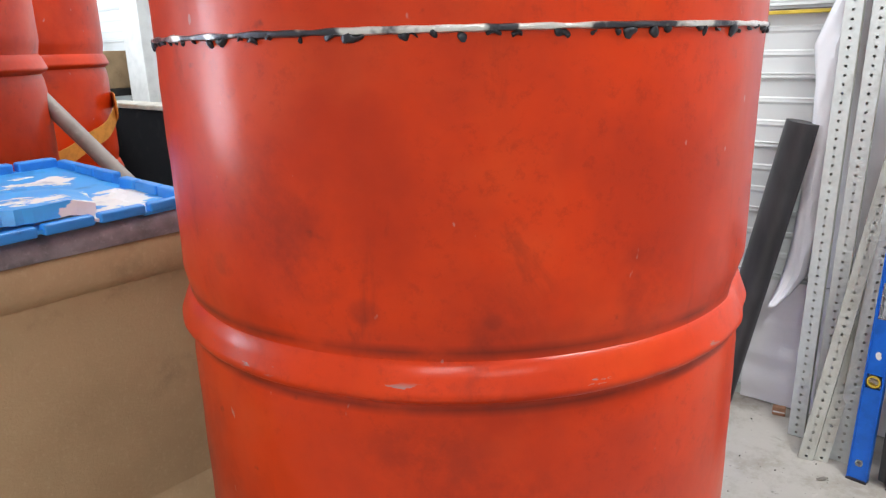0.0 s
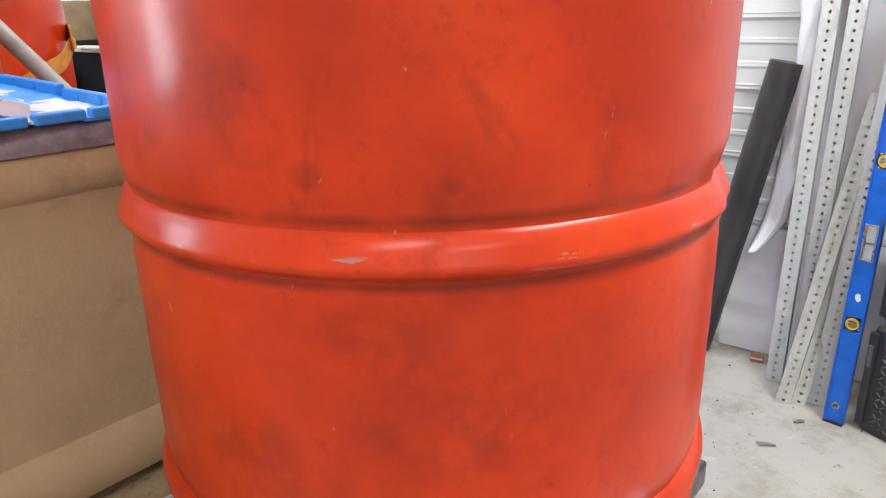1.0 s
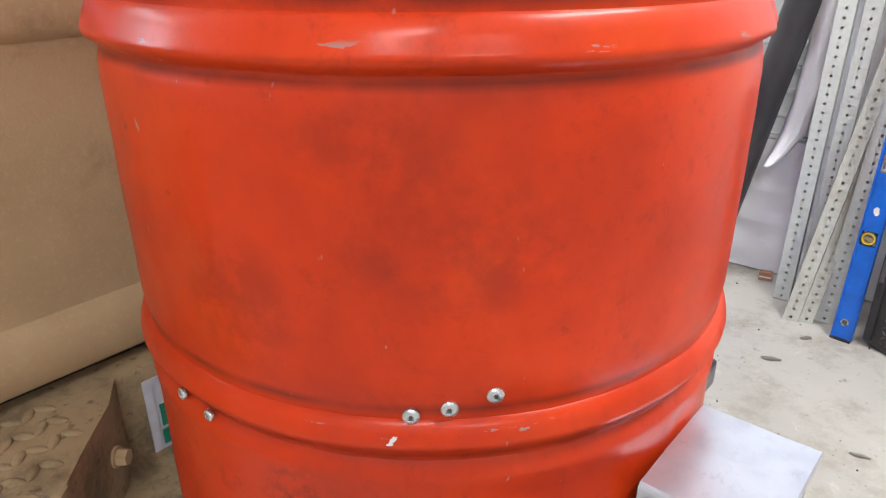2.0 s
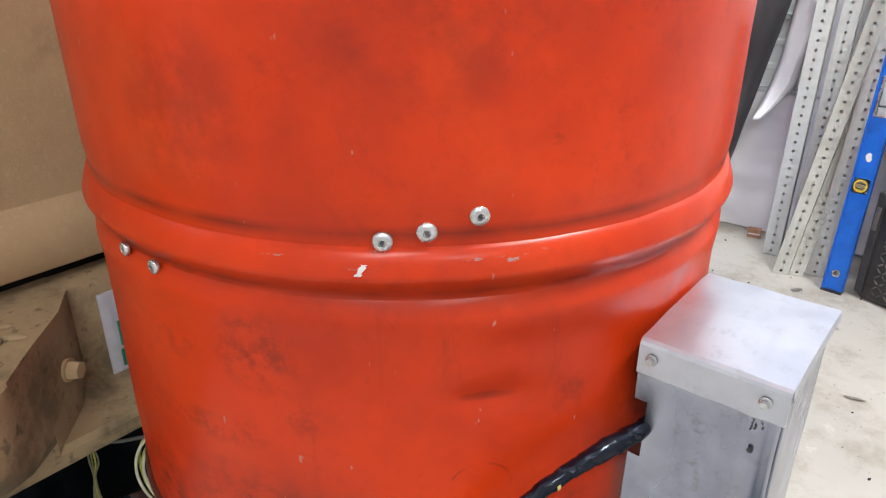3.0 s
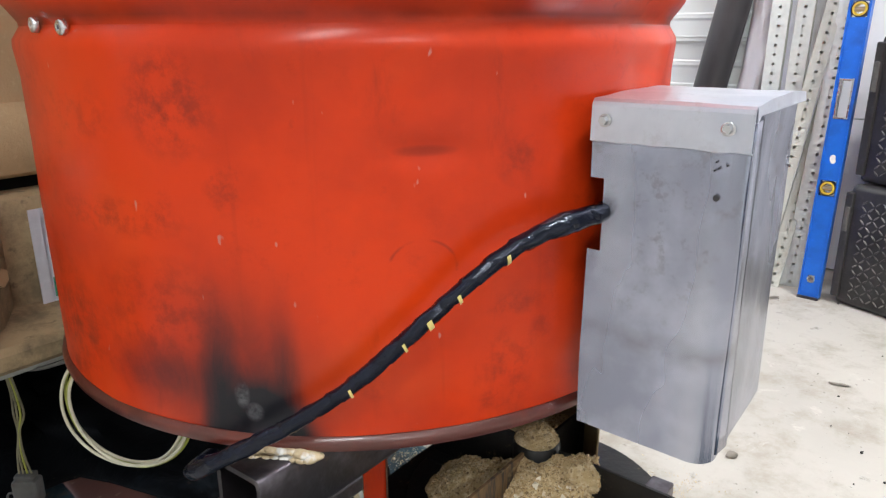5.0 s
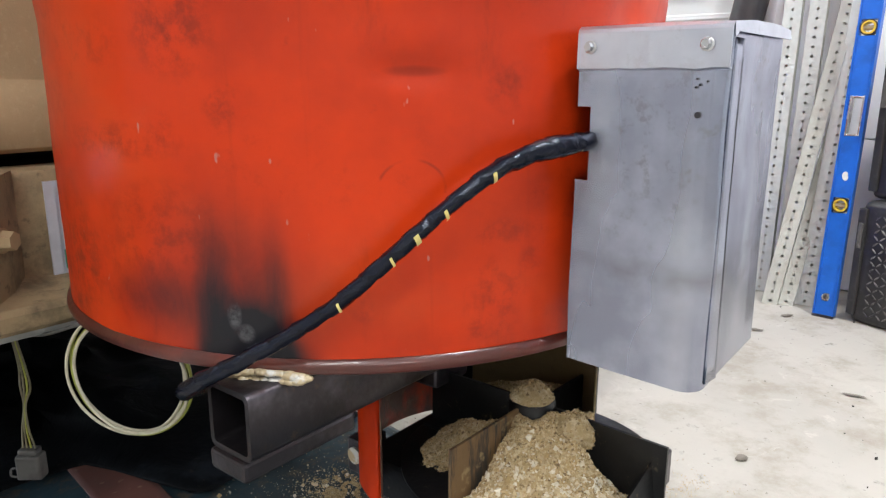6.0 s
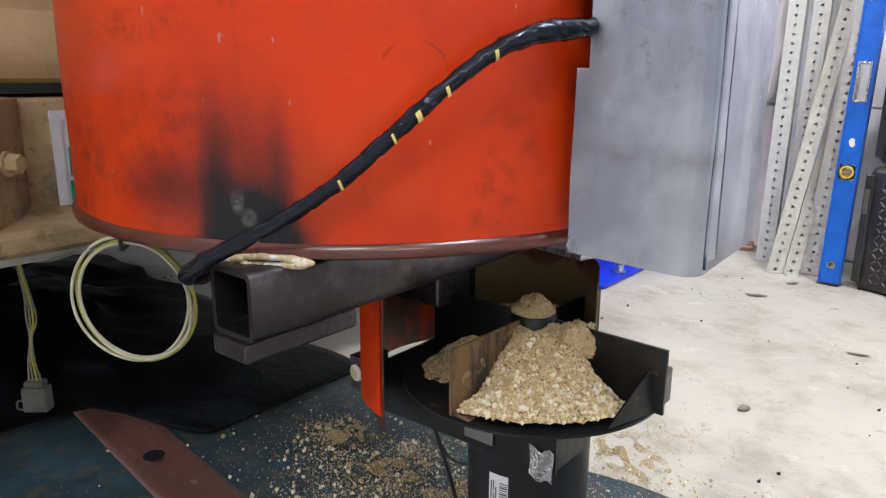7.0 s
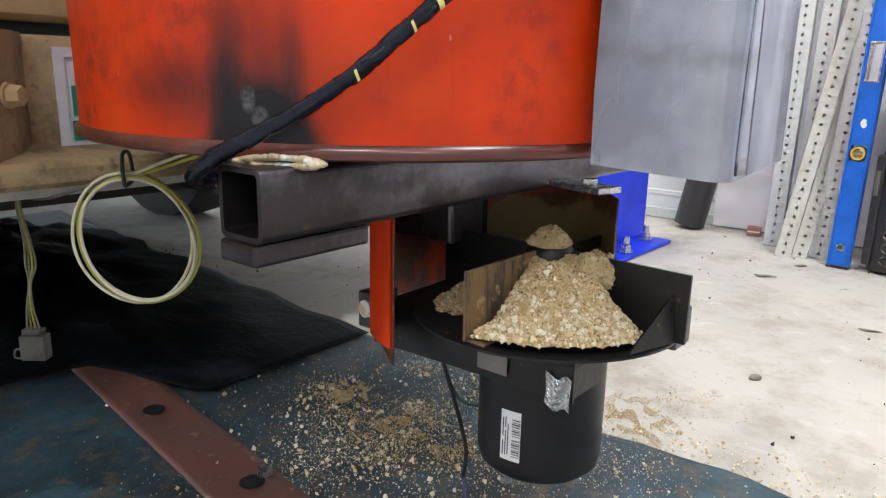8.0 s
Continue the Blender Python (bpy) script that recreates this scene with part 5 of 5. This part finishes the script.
def slotted_angle(foot, head, turn, length, wide, narrow, mat, label, rows=1):
    """A perforated steel angle that leans with its foot on the floor; foot and head in the truck's axes."""
    f, h = TRUCK @ Vector(foot), TRUCK @ Vector(head)
    z = (h - f).normalized()
    face = TRUCK.to_3x3() @ Vector((math.cos(radians(turn)), math.sin(radians(turn)), 0))
    x = (face - z * face.dot(z)).normalized()
    y = z.cross(x)
    m = Matrix((x, y, z)).transposed().to_4x4()
    m.translation = f
    a = thing("slotted_angle", m, label, "steel angle", "slotted steel angles by the wall")
    p = part("flange", hole_strip(length, wide, 0.0254, 0.0044, rows), mat, a)
    thicken(p, 0.0022, 0.0)
    bm = hole_strip(length, narrow, 0.0254, 0.0044, 1)
    bmesh.ops.rotate(bm, verts=bm.verts, cent=(0, 0, 0), matrix=Matrix.Rotation(radians(90), 3, "Z"))
    bmesh.ops.translate(bm, verts=bm.verts, vec=(0, 0.0012, 0))
    p = part("flange", bm, mat, a)
    thicken(p, 0.0022, 0.0)
    # plain plates added to close the section and block light behind the holes
    bm = box(0.0015, wide - 0.0015, narrow - 0.003, narrow - 0.001, 0.004, length - 0.01)
    box(wide - 0.003, wide - 0.001, 0.003, narrow - 0.0035, 0.004, length - 0.01, 0, 2, bm)
    part("hole_light_stop", bm, GALV_OLD, a, "dull plates added behind the holes to keep them dark")


# foot, head, turn of the wide flange, length
slotted_angle((1.625, 0.025, 0.002), (1.755, 0.040, 1.60), -90, 2.10, 0.046, 0.034, GALV, "pale galvanised slotted steel angle, leaning on the wall")
slotted_angle((1.64, -0.030, 0.002), (1.765, -0.030, 1.60), -90, 2.10, 0.044, 0.034, GALV, "pale galvanised slotted steel angle, leaning on the wall")
slotted_angle((1.505, -0.038, 0.002), (1.690, -0.118, 0.87), -80, 0.93, 0.040, 0.030, GALV_OLD, "short dull slotted steel angle, leaning askew")
slotted_angle((1.520, -0.078, 0.002), (1.700, -0.130, 0.60), -75, 0.66, 0.036, 0.028, GALV_OLD, "short stained slotted steel angle, leaning askew")
slotted_angle((1.555, -0.112, 0.002), (1.720, -0.148, 1.10), -85, 1.50, 0.048, 0.036, GALV, "pale galvanised slotted steel angle beside the blue level")

# black tube that leans on the wall
roll = thing("black_pipe", pose(0, 0, 0), "thick black plastic pipe leaning on the wall", "pipe")
a = TRUCK @ Vector((1.715, 0.285, 0.0))
b = TRUCK @ Vector((1.755, 0.117, 0.965))
d = (b - a).normalized()
bm = hose([a + d * 0.012, a + d * 0.33, a + d * 0.66, b], 0.048, 28, 6)
part("wall", bm, TUBE, roll, "", True)

# white plastic sheet on the wall, and the strip that hangs loose from it
sheet = thing("plastic_sheet", TRUCK, "white plastic sheet hanging down the wall", "plastic sheet")
bm = grid(36, 46, lambda u, v: (1.785 + 0.012 * noise.noise((u * 5, v * 5, 0)) + 0.006 * noise.noise((u * 16, v * 9, 3)), 0.23 - 1.6 * u, 0.006 + 0.44 * v))
part("lower_sheet", bm, SHEET, sheet, "", True)
bm = grid(30, 60, lambda u, v: (1.788 + 0.014 * noise.noise((u * 4, v * 6, 8)) + 0.006 * noise.noise((u * 14, v * 14, 5)), 0.035 + 0.03 * noise.noise((0, v * 7, 2)) - 1.4 * u, 0.45 + 1.9 * v))
part("upper_sheet", bm, SHEET, sheet, "", True)
EDGE = [(0.378, 0.152, 0.128), (0.425, 0.140, 0.092), (0.485, 0.130, 0.060), (0.588, 0.113, 0.048), (0.70, 0.108, 0.040), (0.788, 0.103, 0.034), (0.892, 0.098, 0.030), (1.00, 0.096, 0.028), (1.075, 0.096, 0.024), (1.13, 0.106, 0.018), (1.187, 0.114, 0.014), (1.25, 0.092, 0.0), (1.311, 0.070, -0.01), (1.60, 0.020, -0.06), (1.9, -0.02, -0.10)]


def strip(u, v):
    t = v * (len(EDGE) - 1)
    i = min(int(t), len(EDGE) - 2)
    k = t - i
    z, l, r = (EDGE[i][j] + (EDGE[i + 1][j] - EDGE[i][j]) * k for j in range(3))
    return (1.768 - 0.016 * math.sin(math.pi * u) + 0.012 * noise.noise((u * 3, z * 9, 1)) - (0.05 * (1 - v / 0.14) if v < 0.14 else 0), l + (r - l) * u, z)


thicken(part("loose_strip", grid(8, 90, strip), SHEET, sheet, "folded white strip with a curled end", True), 0.0015)

bar = thing("yellow_bar", TRUCK, "thin yellow bar fixed along the wall", "bar")
part("bar", box(EAST - 0.034, EAST - 0.014, 0.03, 0.62, 1.279, 1.290, 0.002), YELLOW, bar)
part("groove", box(EAST - 0.030, EAST - 0.013, 0.03, 0.62, 1.2905, 1.2945), STEEL, bar)

blk = thing("brick", TRUCK @ pose(1.735, 0.085, 0.0, 0, 0, 12), "small broken red brick at the wall foot", "brick")
part("body", box(-0.012, 0.012, -0.02, 0.02, 0.001, 0.030, 0.003), BRICK, blk)
part("mortar", box(-0.013, 0.011, -0.018, 0.018, 0.0125, 0.0165), WHITE, blk)


# blue spirit level, standing on end
def spirit_level():
    foot, head = Vector((1.114, 1.019, 0.053)), Vector((1.152, 1.061, 0.56))
    z = (head - foot).normalized()
    foot = foot - z * 0.0525
    x = (TRUCK.to_3x3() @ Vector((-0.10, -1, 0)))
    x = (x - z * x.dot(z)).normalized()
    m = Matrix((x, z.cross(x), z)).transposed().to_4x4()
    m.translation = foot
    lv = thing("spirit_level", m, "long blue spirit level standing on end by the wall", "spirit level")
    w, length = 0.0255, 1.22
    # web in pieces round the holes, with rails down both edges
    bm = bmesh.new()
    holes = [(0.0425, 0.0625, 0.008), (0.275, 0.315, 0.0), (0.475, 0.570, 0.013), (0.72, 0.76, 0.0), (0.86, 0.955, 0.013)]
    z0 = 0.0
    for h0, h1, half in holes:
        box(-w + 0.004, w - 0.004, -0.009, 0.009, z0, h0, 0, 2, bm)
        if half:
            box(-w + 0.004, -half, -0.009, 0.009, h0, h1, 0, 2, bm)
            box(half, w - 0.004, -0.009, 0.009, h0, h1, 0, 2, bm)
        else:
            box(-w + 0.004, -0.0185, -0.009, 0.009, h0, h1, 0, 2, bm)
            box(0.0185, w - 0.004, -0.009, 0.009, h0, h1, 0, 2, bm)
        z0 = h1
    box(-w + 0.004, w - 0.004, -0.009, 0.009, z0, length, 0, 2, bm)
    bmesh.ops.remove_doubles(bm, verts=bm.verts, dist=1e-5)
    web = part("web", bm, BLUE, lv, "blue painted web")
    for s in (-1, 1):
        part("rail", box(min(s * (w - 0.0038), s * w), max(s * (w - 0.0038), s * w), -0.013, 0.013, 0.0, length, 0.001), BLUE, lv)
    part("end_cap", box(-w - 0.001, w + 0.001, -0.014, 0.014, -0.004, 0.005, 0.001), STEEL, lv, "dark rubber end cap")
    for h in (0.295, 0.74):
        bm = bmesh.new()
        for r0, r1, y0 in ((0.0125, 0.0165, -0.0145),):
            lathe([(r0, -0.0115), (r0, 0.0115), (r1, 0.0115), (r1 + 0.001, 0.009), (r1 + 0.001, -0.009), (r1, -0.0115), (r0, -0.0115)], 36, 0, 360, bm)
        bmesh.ops.transform(bm, verts=bm.verts, matrix=Matrix.Translation((0, 0, h)) @ Matrix.Rotation(radians(90), 4, "X"))
        ringp = part("vial_ring", bm, YELLOW, lv, "yellow ring round the vial", True)
        part("vial", rod((-0.0130, 0, h), (0.0130, 0, h), 0.006, 14), plain("vial", (0.42, 0.36, 0.28), 0.2), ringp, "", True)
        bm = lathe([(0.0177, -0.0105), (0.0177, 0.0105), (0.0198, 0.0105), (0.0198, -0.0105), (0.0177, -0.0105)], 36)
        bmesh.ops.transform(bm, verts=bm.verts, matrix=Matrix.Translation((0, 0, h)) @ Matrix.Rotation(radians(90), 4, "X"))
        part("vial_seat", bm, BLACK, ringp, "", True)
    for h0, h1 in ((0.475, 0.570), (0.86, 0.955)):
        for s in (-1, 1):
            part("grip_lining", box(min(s * 0.0128, s * 0.017), max(s * 0.0128, s * 0.017), -0.0105, 0.0105, h0 - 0.003, h1 + 0.003, 0.001), ZINC, lv)
        for h in (h0, h1):
            part("grip_lining", box(-0.0128, 0.0128, -0.0104, 0.0104, h - 0.003, h + 0.002, 0.001), ZINC, lv)
    bm = lathe([(0.007, -0.0105), (0.007, 0.0105), (0.0098, 0.0105), (0.0098, -0.0105), (0.007, -0.0105)], 24)
    bmesh.ops.transform(bm, verts=bm.verts, matrix=Matrix.Translation((0, 0, 0.0525)) @ Matrix.Rotation(radians(90), 4, "X"))
    part("eyelet", bm, ZINC, lv, "", True)
    bm = bmesh.new()
    for cx, cz, rx, rz in ((0.0, 0.372, 0.007, 0.010), (0.003, 0.366, 0.006, 0.007)):
        bmesh.ops.create_circle(bm, cap_ends=True, segments=9, radius=1.0, matrix=Matrix.Translation((cx, -0.0096 - cx * 0.05, cz)) @ Matrix.Rotation(radians(90), 4, "X") @ Matrix.Diagonal((rx, rz, 1, 1)))
    for v in bm.verts:
        v.co.x += 0.0025 * noise.noise(v.co * 260)
        v.co.z += 0.0025 * noise.noise(v.co * 260 + Vector((3, 0, 0)))
    part("white_mark", bm, WHITE, lv, "white scuffed mark")


spirit_level()


# black chests with a raised tread pattern, one on the other
def tread_chest(m, width, depth, height, label):
    c = thing("tool_chest", m, label, "chest", "black chests by the wall")
    part("shell", box(0, width, 0, depth, 0.002, height, 0.018, 3), TREAD, c, "", True)
    part("lip", box(-0.004, 0.018, -0.006, 0.03, 0.02, height - 0.02, 0.004), TREAD, c)
    part("clasp", box(0.002, 0.014, -0.011, -0.006, height * 0.62, height * 0.82, 0.002), GREYP, c, "worn grey clasp")
    bm = bmesh.new()
    step = 0.0165
    for i in range(int((width - 0.07) / step)):
        for j in range(int((height - 0.05) / step)):
            ang = 45 if (i + j) % 2 else -45
            mm = Matrix.Translation((0.045 + i * step, -0.0006, 0.030 + j * step)) @ Matrix.Rotation(radians(ang), 4, "Y") @ Matrix.Diagonal((0.0046, 0.0050, 0.0185, 1))
            bmesh.ops.create_icosphere(bm, subdivisions=1, radius=0.5, matrix=mm)
    dust = Mat("dusty_tread", (0.05, 0.048, 0.046), 0.42)
    dust.over(dust.ramp(dust.noise(11.0, 5, 0.65), 0.46, 0.66), (0.24, 0.23, 0.21))
    tagged(part("tread", bm, dust.mat, c, "raised diamond tread, worn pale"), kind="stuff")


tread_chest(TRUCK @ pose(1.492, -0.252, 0.0, 0, 0, -114), 0.46, 0.30, 0.318, "black chest with a scuffed diamond tread front")
tread_chest(TRUCK @ pose(1.503, -0.262, 0.320, 0, 0, -114), 0.45, 0.29, 0.36, "black chest with diamond tread, stacked on another")

# blue steel stand bolted to the floor
stand = thing("steel_stand", TRUCK @ pose(-0.017, 0.020, 0), "bright blue steel stand bolted to the floor", "stand")
part("base_plate", box(1.07, 1.46, 0.212, 0.40, 0.002, 0.012, 0.003), BLUE_STEEL, stand)
part("upright", box(1.15, 1.47, 0.302, 0.314, 0.0125, 0.52, 0.003), BLUE_STEEL, stand)
part("upright", box(1.15, 1.162, 0.3145, 0.395, 0.0125, 0.52, 0.003), BLUE_STEEL, stand)
for x, y in ((1.218, 0.243), (1.402, 0.268)):
    nutp = part("anchor_nut", rod((x, y, 0.018), (x, y, 0.034), 0.015, 6), ZINC, stand, "bright anchor nut")
    part("stud", rod((x, y, 0.0365), (x, y, 0.055), 0.010, 14), ZINC, nutp, "", True)
    part("washer", rod((x, y, 0.0145), (x, y, 0.0178), 0.021, 24), ZINC, nutp, "", True)

# ---- on the floor ----


def tarp_edge(w):
    return 0.285 + 0.07 * max(-0.4, w) + 0.018 * noise.noise((w * 4, 0, 0)) + 0.007 * noise.noise((w * 17, 3, 0))


def tarp_point(u, v):
    w = -1.1 + 3.0 * v
    s = -0.50 + 0.02 * noise.noise((w * 5, 2, 2)) + (tarp_edge(w) + 0.50) * u
    return (s, w, 0.0065 + 0.004 * noise.noise((s * 5, w * 5, 1)) + 0.002 * abs(noise.noise((s * 14, w * 14, 4))))


bm = grid(90, 110, tarp_point)
tarp = tagged(thicken(part("tarpaulin", bm, TARP, None, "", True), 0.002), "dark teal tarpaulin on the floor, strewn with salt", "tarpaulin")
tarp.matrix_world = TRUCK

bm = grid(8, 40, lambda u, v: (-0.238 + 0.128 * v + 0.085 * u, -0.42 + 1.06 * v, 0.0140 + 0.002 * noise.noise((u * 3, v * 8, 6)) - 0.0014 * math.exp(-((u - 0.5) / 0.05) ** 2)))
band = thicken(part("rubber_strip", bm, BROWN, None, "", True), 0.003)
band.matrix_world = TRUCK
tagged(band, "red-brown strip with punched holes on the tarpaulin", "strip")
for x, y in ((-0.109, 0.331), (-0.126, 0.085)):
    part("hole", lathe([(0.0, 0.0172), (0.013, 0.0172), (0.0145, 0.0165)], 20, cx=x, cy=y), LINER, band)
nut = thing("loose_nut", TRUCK @ pose(-0.107, 0.087, 0.0165), "small bright steel nut on the strip", "nut")
bm = lathe([(0.005, 0.0), (0.0095, 0.0), (0.0095, 0.008), (0.005, 0.008), (0.005, 0.0)], 6)
part("body", bm, ZINC, nut)


def crumple(u, v):
    s = -1.6 + 1.90 * u + 0.08 * v
    k = min(1.0, max(0.0, (s + 0.11) / 0.09))
    w = 0.555 - 0.225 * k * k * (3 - 2 * k) + 1.15 * v
    rise = min(1.0, 2.2 * v) * min(1.0, 4.0 * (1 - u)) * min(1.0, 5 * u)
    n1 = 1 - abs(noise.noise((s * 3.2, w * 3.2, 2))) * 2.0
    n2 = 1 - abs(noise.noise((s * 8, w * 8, 6))) * 2.0
    return (s + 0.03 * noise.noise((v * 9, u * 3, 4)), w + 0.035 * noise.noise((u * 13, 0, 4)) * (1 - v), 0.015 + rise * (0.050 + 0.055 * n1 + 0.048 * n2))


film_sheet = part("black_sheet", grid(90, 60, crumple), BLACK_GLOSS, None, "", True)
film_sheet.matrix_world = TRUCK
tagged(thicken(film_sheet, 0.001), "crumpled black plastic sheet under the truck", "plastic sheet")

# wire coil and plug that hang below the bumper
coil = thing("wire_coil", pose(-0.281, 0.006, 0.284), "coil of cream and green trailer wires tied below the bumper", "wire coil")
right = Vector((0.90, -0.18, 0)).normalized()
for k, (dr, dx, mat, off) in enumerate(((0.073, 0.002, CREAM, 0.0), (0.0705, 0.009, CREAM, 0.004), (0.071, 0.012, LIME, -0.003), (0.0685, 0.0115, CREAM, -0.006), (0.0735, 0.0035, LIME, 0.007))):
    pts = [right * (dx + dr * math.cos(radians(a)) * (1 + 0.03 * math.sin(radians(2 * a + 60 * k)))) + Vector((0, off, dr * math.sin(radians(a)))) for a in range(95, 456, 18)]
    part("wire", hose(pts, 0.0018, 8, 5), mat, coil, "", True)
part("wire", hose([(0.01, 0.0, 0.072), (0.05, -0.02, 0.088), (0.10, -0.06, 0.105), (0.155, -0.12, 0.118), (0.19, -0.20, 0.115)], 0.0018, 8, 8), CREAM, coil, "", True)
part("wire", hose([(0.012, 0.004, 0.070), (0.055, -0.02, 0.084), (0.105, -0.06, 0.101), (0.16, -0.12, 0.114), (0.195, -0.20, 0.112)], 0.0018, 8, 8), LIME, coil, "", True)
part("wire", hose([(0.0, 0.004, 0.072), (-0.05, 0.01, 0.055), (-0.10, 0.02, 0.040), (-0.15, 0.03, 0.045), (-0.20, 0.04, 0.070)], 0.0022, 8, 8), GREYP, coil, "", True)
tie = hose([(0.004, -0.010, 0.060), (0.004, -0.012, 0.076), (0.002, -0.004, 0.094), (0.002, 0.012, 0.092), (0.004, 0.012, 0.066), (0.004, -0.008, 0.060)], 0.0022, 8, 8)
part("cable_tie", tie, BLACK, coil, "black cable tie", True)

DULL_WIRE = plain("dull_wire", (0.20, 0.18, 0.11), 0.6, 0.0, 0.3, 60)
plug = thing("trailer_plug", pose(-0.455, 0.100, 0.100), "grey trailer plug hanging on thin wires", "plug")
bm = box(-0.016, 0.016, -0.010, 0.010, 0.0, 0.034, 0.003)
box(-0.012, 0.012, -0.008, 0.008, 0.0345, 0.042, 0.002, 2, bm)
part("body", bm, GREYP, plug)
part("loop", hose([(-0.014, 0, 0.012), (-0.026, 0, 0.012), (-0.028, 0, 0.002), (-0.018, 0, 0.000)], 0.0014, 8), GREYP, plug, "", True)
for k in range(4):
    x = -0.008 + 0.0053 * k
    part("wire", hose([(x, 0, 0.041), (x * 0.5 - 0.001, 0.0, 0.070), (0.000 + x * 0.15, 0.004, 0.10), (0.004 + x * 0.8, 0.004, 0.125), (0.002 + x * 0.5, 0.006, 0.155), (-0.006 + x * 0.3, 0.010, 0.20), (-0.014 + x * 0.3, 0.03, 0.238)], 0.0013, 7), DULL_WIRE if k != 2 else LIME, plug, "", True)

# salt strewn about, thickest below the spinner
rng = random.Random(21)
CLUMPS = [(rng.gauss(0.02, 0.13), rng.gauss(0.06, 0.14), rng.uniform(0.012, 0.05)) for k in range(26)] + [(-0.10, 0.214, 0.028), (-0.085, 0.20, 0.02)]


def strewn(count, clumped):
    out = []
    while len(out) < count:
        if rng.random() < clumped:
            cx, cy, r = rng.choice(CLUMPS)
            x, y = rng.gauss(cx, r), rng.gauss(cy, r)
        else:
            x, y = rng.gauss(0.03, 0.20), rng.gauss(0.06, 0.22)
            if x < -0.28 and rng.random() < 0.5:
                continue
        p = TRUCK.inverted() @ Vector((x, y, 0))
        if p.x < tarp_edge(p.y) - 0.01:
            out.append((x, y, 0.0095 + 0.0015 * rng.random()))
    return out


def cluster(x, y, rx, ry, count, z):
    """Places for grains that drifted together: dense in the middle, ragged outside."""
    out = []
    while len(out) < count:
        a, b = rng.gauss(0, 1), rng.gauss(0, 1)
        if noise.noise((a * 1.7, b * 1.7, x * 20)) > -0.12 + 0.15 * math.hypot(a, b):
            out.append((x + rx * a, y + ry * b, z + 0.0025 * max(0.0, 1 - 0.5 * math.hypot(a, b)) * rng.random()))
    return out


crumb_object("drifted_sand", cluster(-0.072, 0.200, 0.020, 0.026, 3800, 0.0100) + cluster(0.012, 0.110, 0.035, 0.020, 1800, 0.0100) + cluster(0.07, 0.05, 0.05, 0.03, 1500, 0.0100), 0.0005, 0.0014, 12, TAN_GRAIN, "tan sand drifted together on the tarpaulin", "sand")
crumb_object("spilled_sand", cluster(0.345, 0.150, 0.030, 0.045, 3800, 0.0012) + cluster(0.42, 0.22, 0.05, 0.04, 700, 0.0012), 0.0004, 0.0011, 13, TAN_GRAIN, "fine yellowish sand spilled on the concrete", "sand")
crumb_object("strewn_salt", strewn(1500, 0.45), 0.0008, 0.0040, 5, GRAIN, "pale salt grains strewn over the tarpaulin", "salt grains")
crumb_object("sand_drift", strewn(15000, 0.72), 0.0004, 0.0012, 8, GRAIN, "fine tan sand strewn over the tarpaulin", "sand")
spots = []
for i in range(1600):
    t = rng.random()
    w = -0.55 + 0.75 * t
    s = tarp_edge(w) + abs(rng.gauss(0, 0.05)) + 0.004
    q = TRUCK @ Vector((s, w, 0))
    spots.append((q.x, q.y, 0.002 + 0.001 * rng.random()))
crumb_object("floor_salt", spots, 0.0005, 0.0030, 6, GRAIN, "salt grains spilled on the concrete beside the tarpaulin", "salt grains")
spots = []
for i in range(420):
    s, w = rng.uniform(0.30, 1.80), rng.uniform(-1.1, 1.2)
    q = TRUCK @ Vector((s, w, 0))
    spots.append((q.x, q.y, 0.0015))
crumb_object("grit", spots, 0.0005, 0.0040, 7, UNDER, "dark grit and chips on the concrete floor", "grit")
# dark flat scraps on the floor
DIRT = plain("dirt", (0.21, 0.185, 0.155), 0.85, 0.0, 0.5, 60)
for i, (x, y, sx, sy, rot) in enumerate(((0.577, 0.297, 0.012, 0.008, 20), (0.904, 0.528, 0.022, 0.005, -30), (1.016, 1.016, 0.020, 0.007, 10), (0.871, 0.911, 0.026, 0.009, -20))):
    bm = bmesh.new()
    bmesh.ops.create_icosphere(bm, subdivisions=2, radius=1.0, matrix=pose(0, 0, 0) @ Matrix.Diagonal((sx, sy, 0.0014 if i else 0.005, 1)))
    for v in bm.verts:
        v.co.x *= 1 + 0.5 * noise.noise(v.co * 90)
        v.co.y *= 1 + 0.5 * noise.noise(v.co * 90 + Vector((5, 0, 0)))
    ob = part("dirt_scrap", bm, DIRT, None, "", True)
    ob.matrix_world = pose(x, y, 0.0035, 0, 0, rot)
    tagged(ob, "dark scrap of dirt on the concrete floor", "dirt")
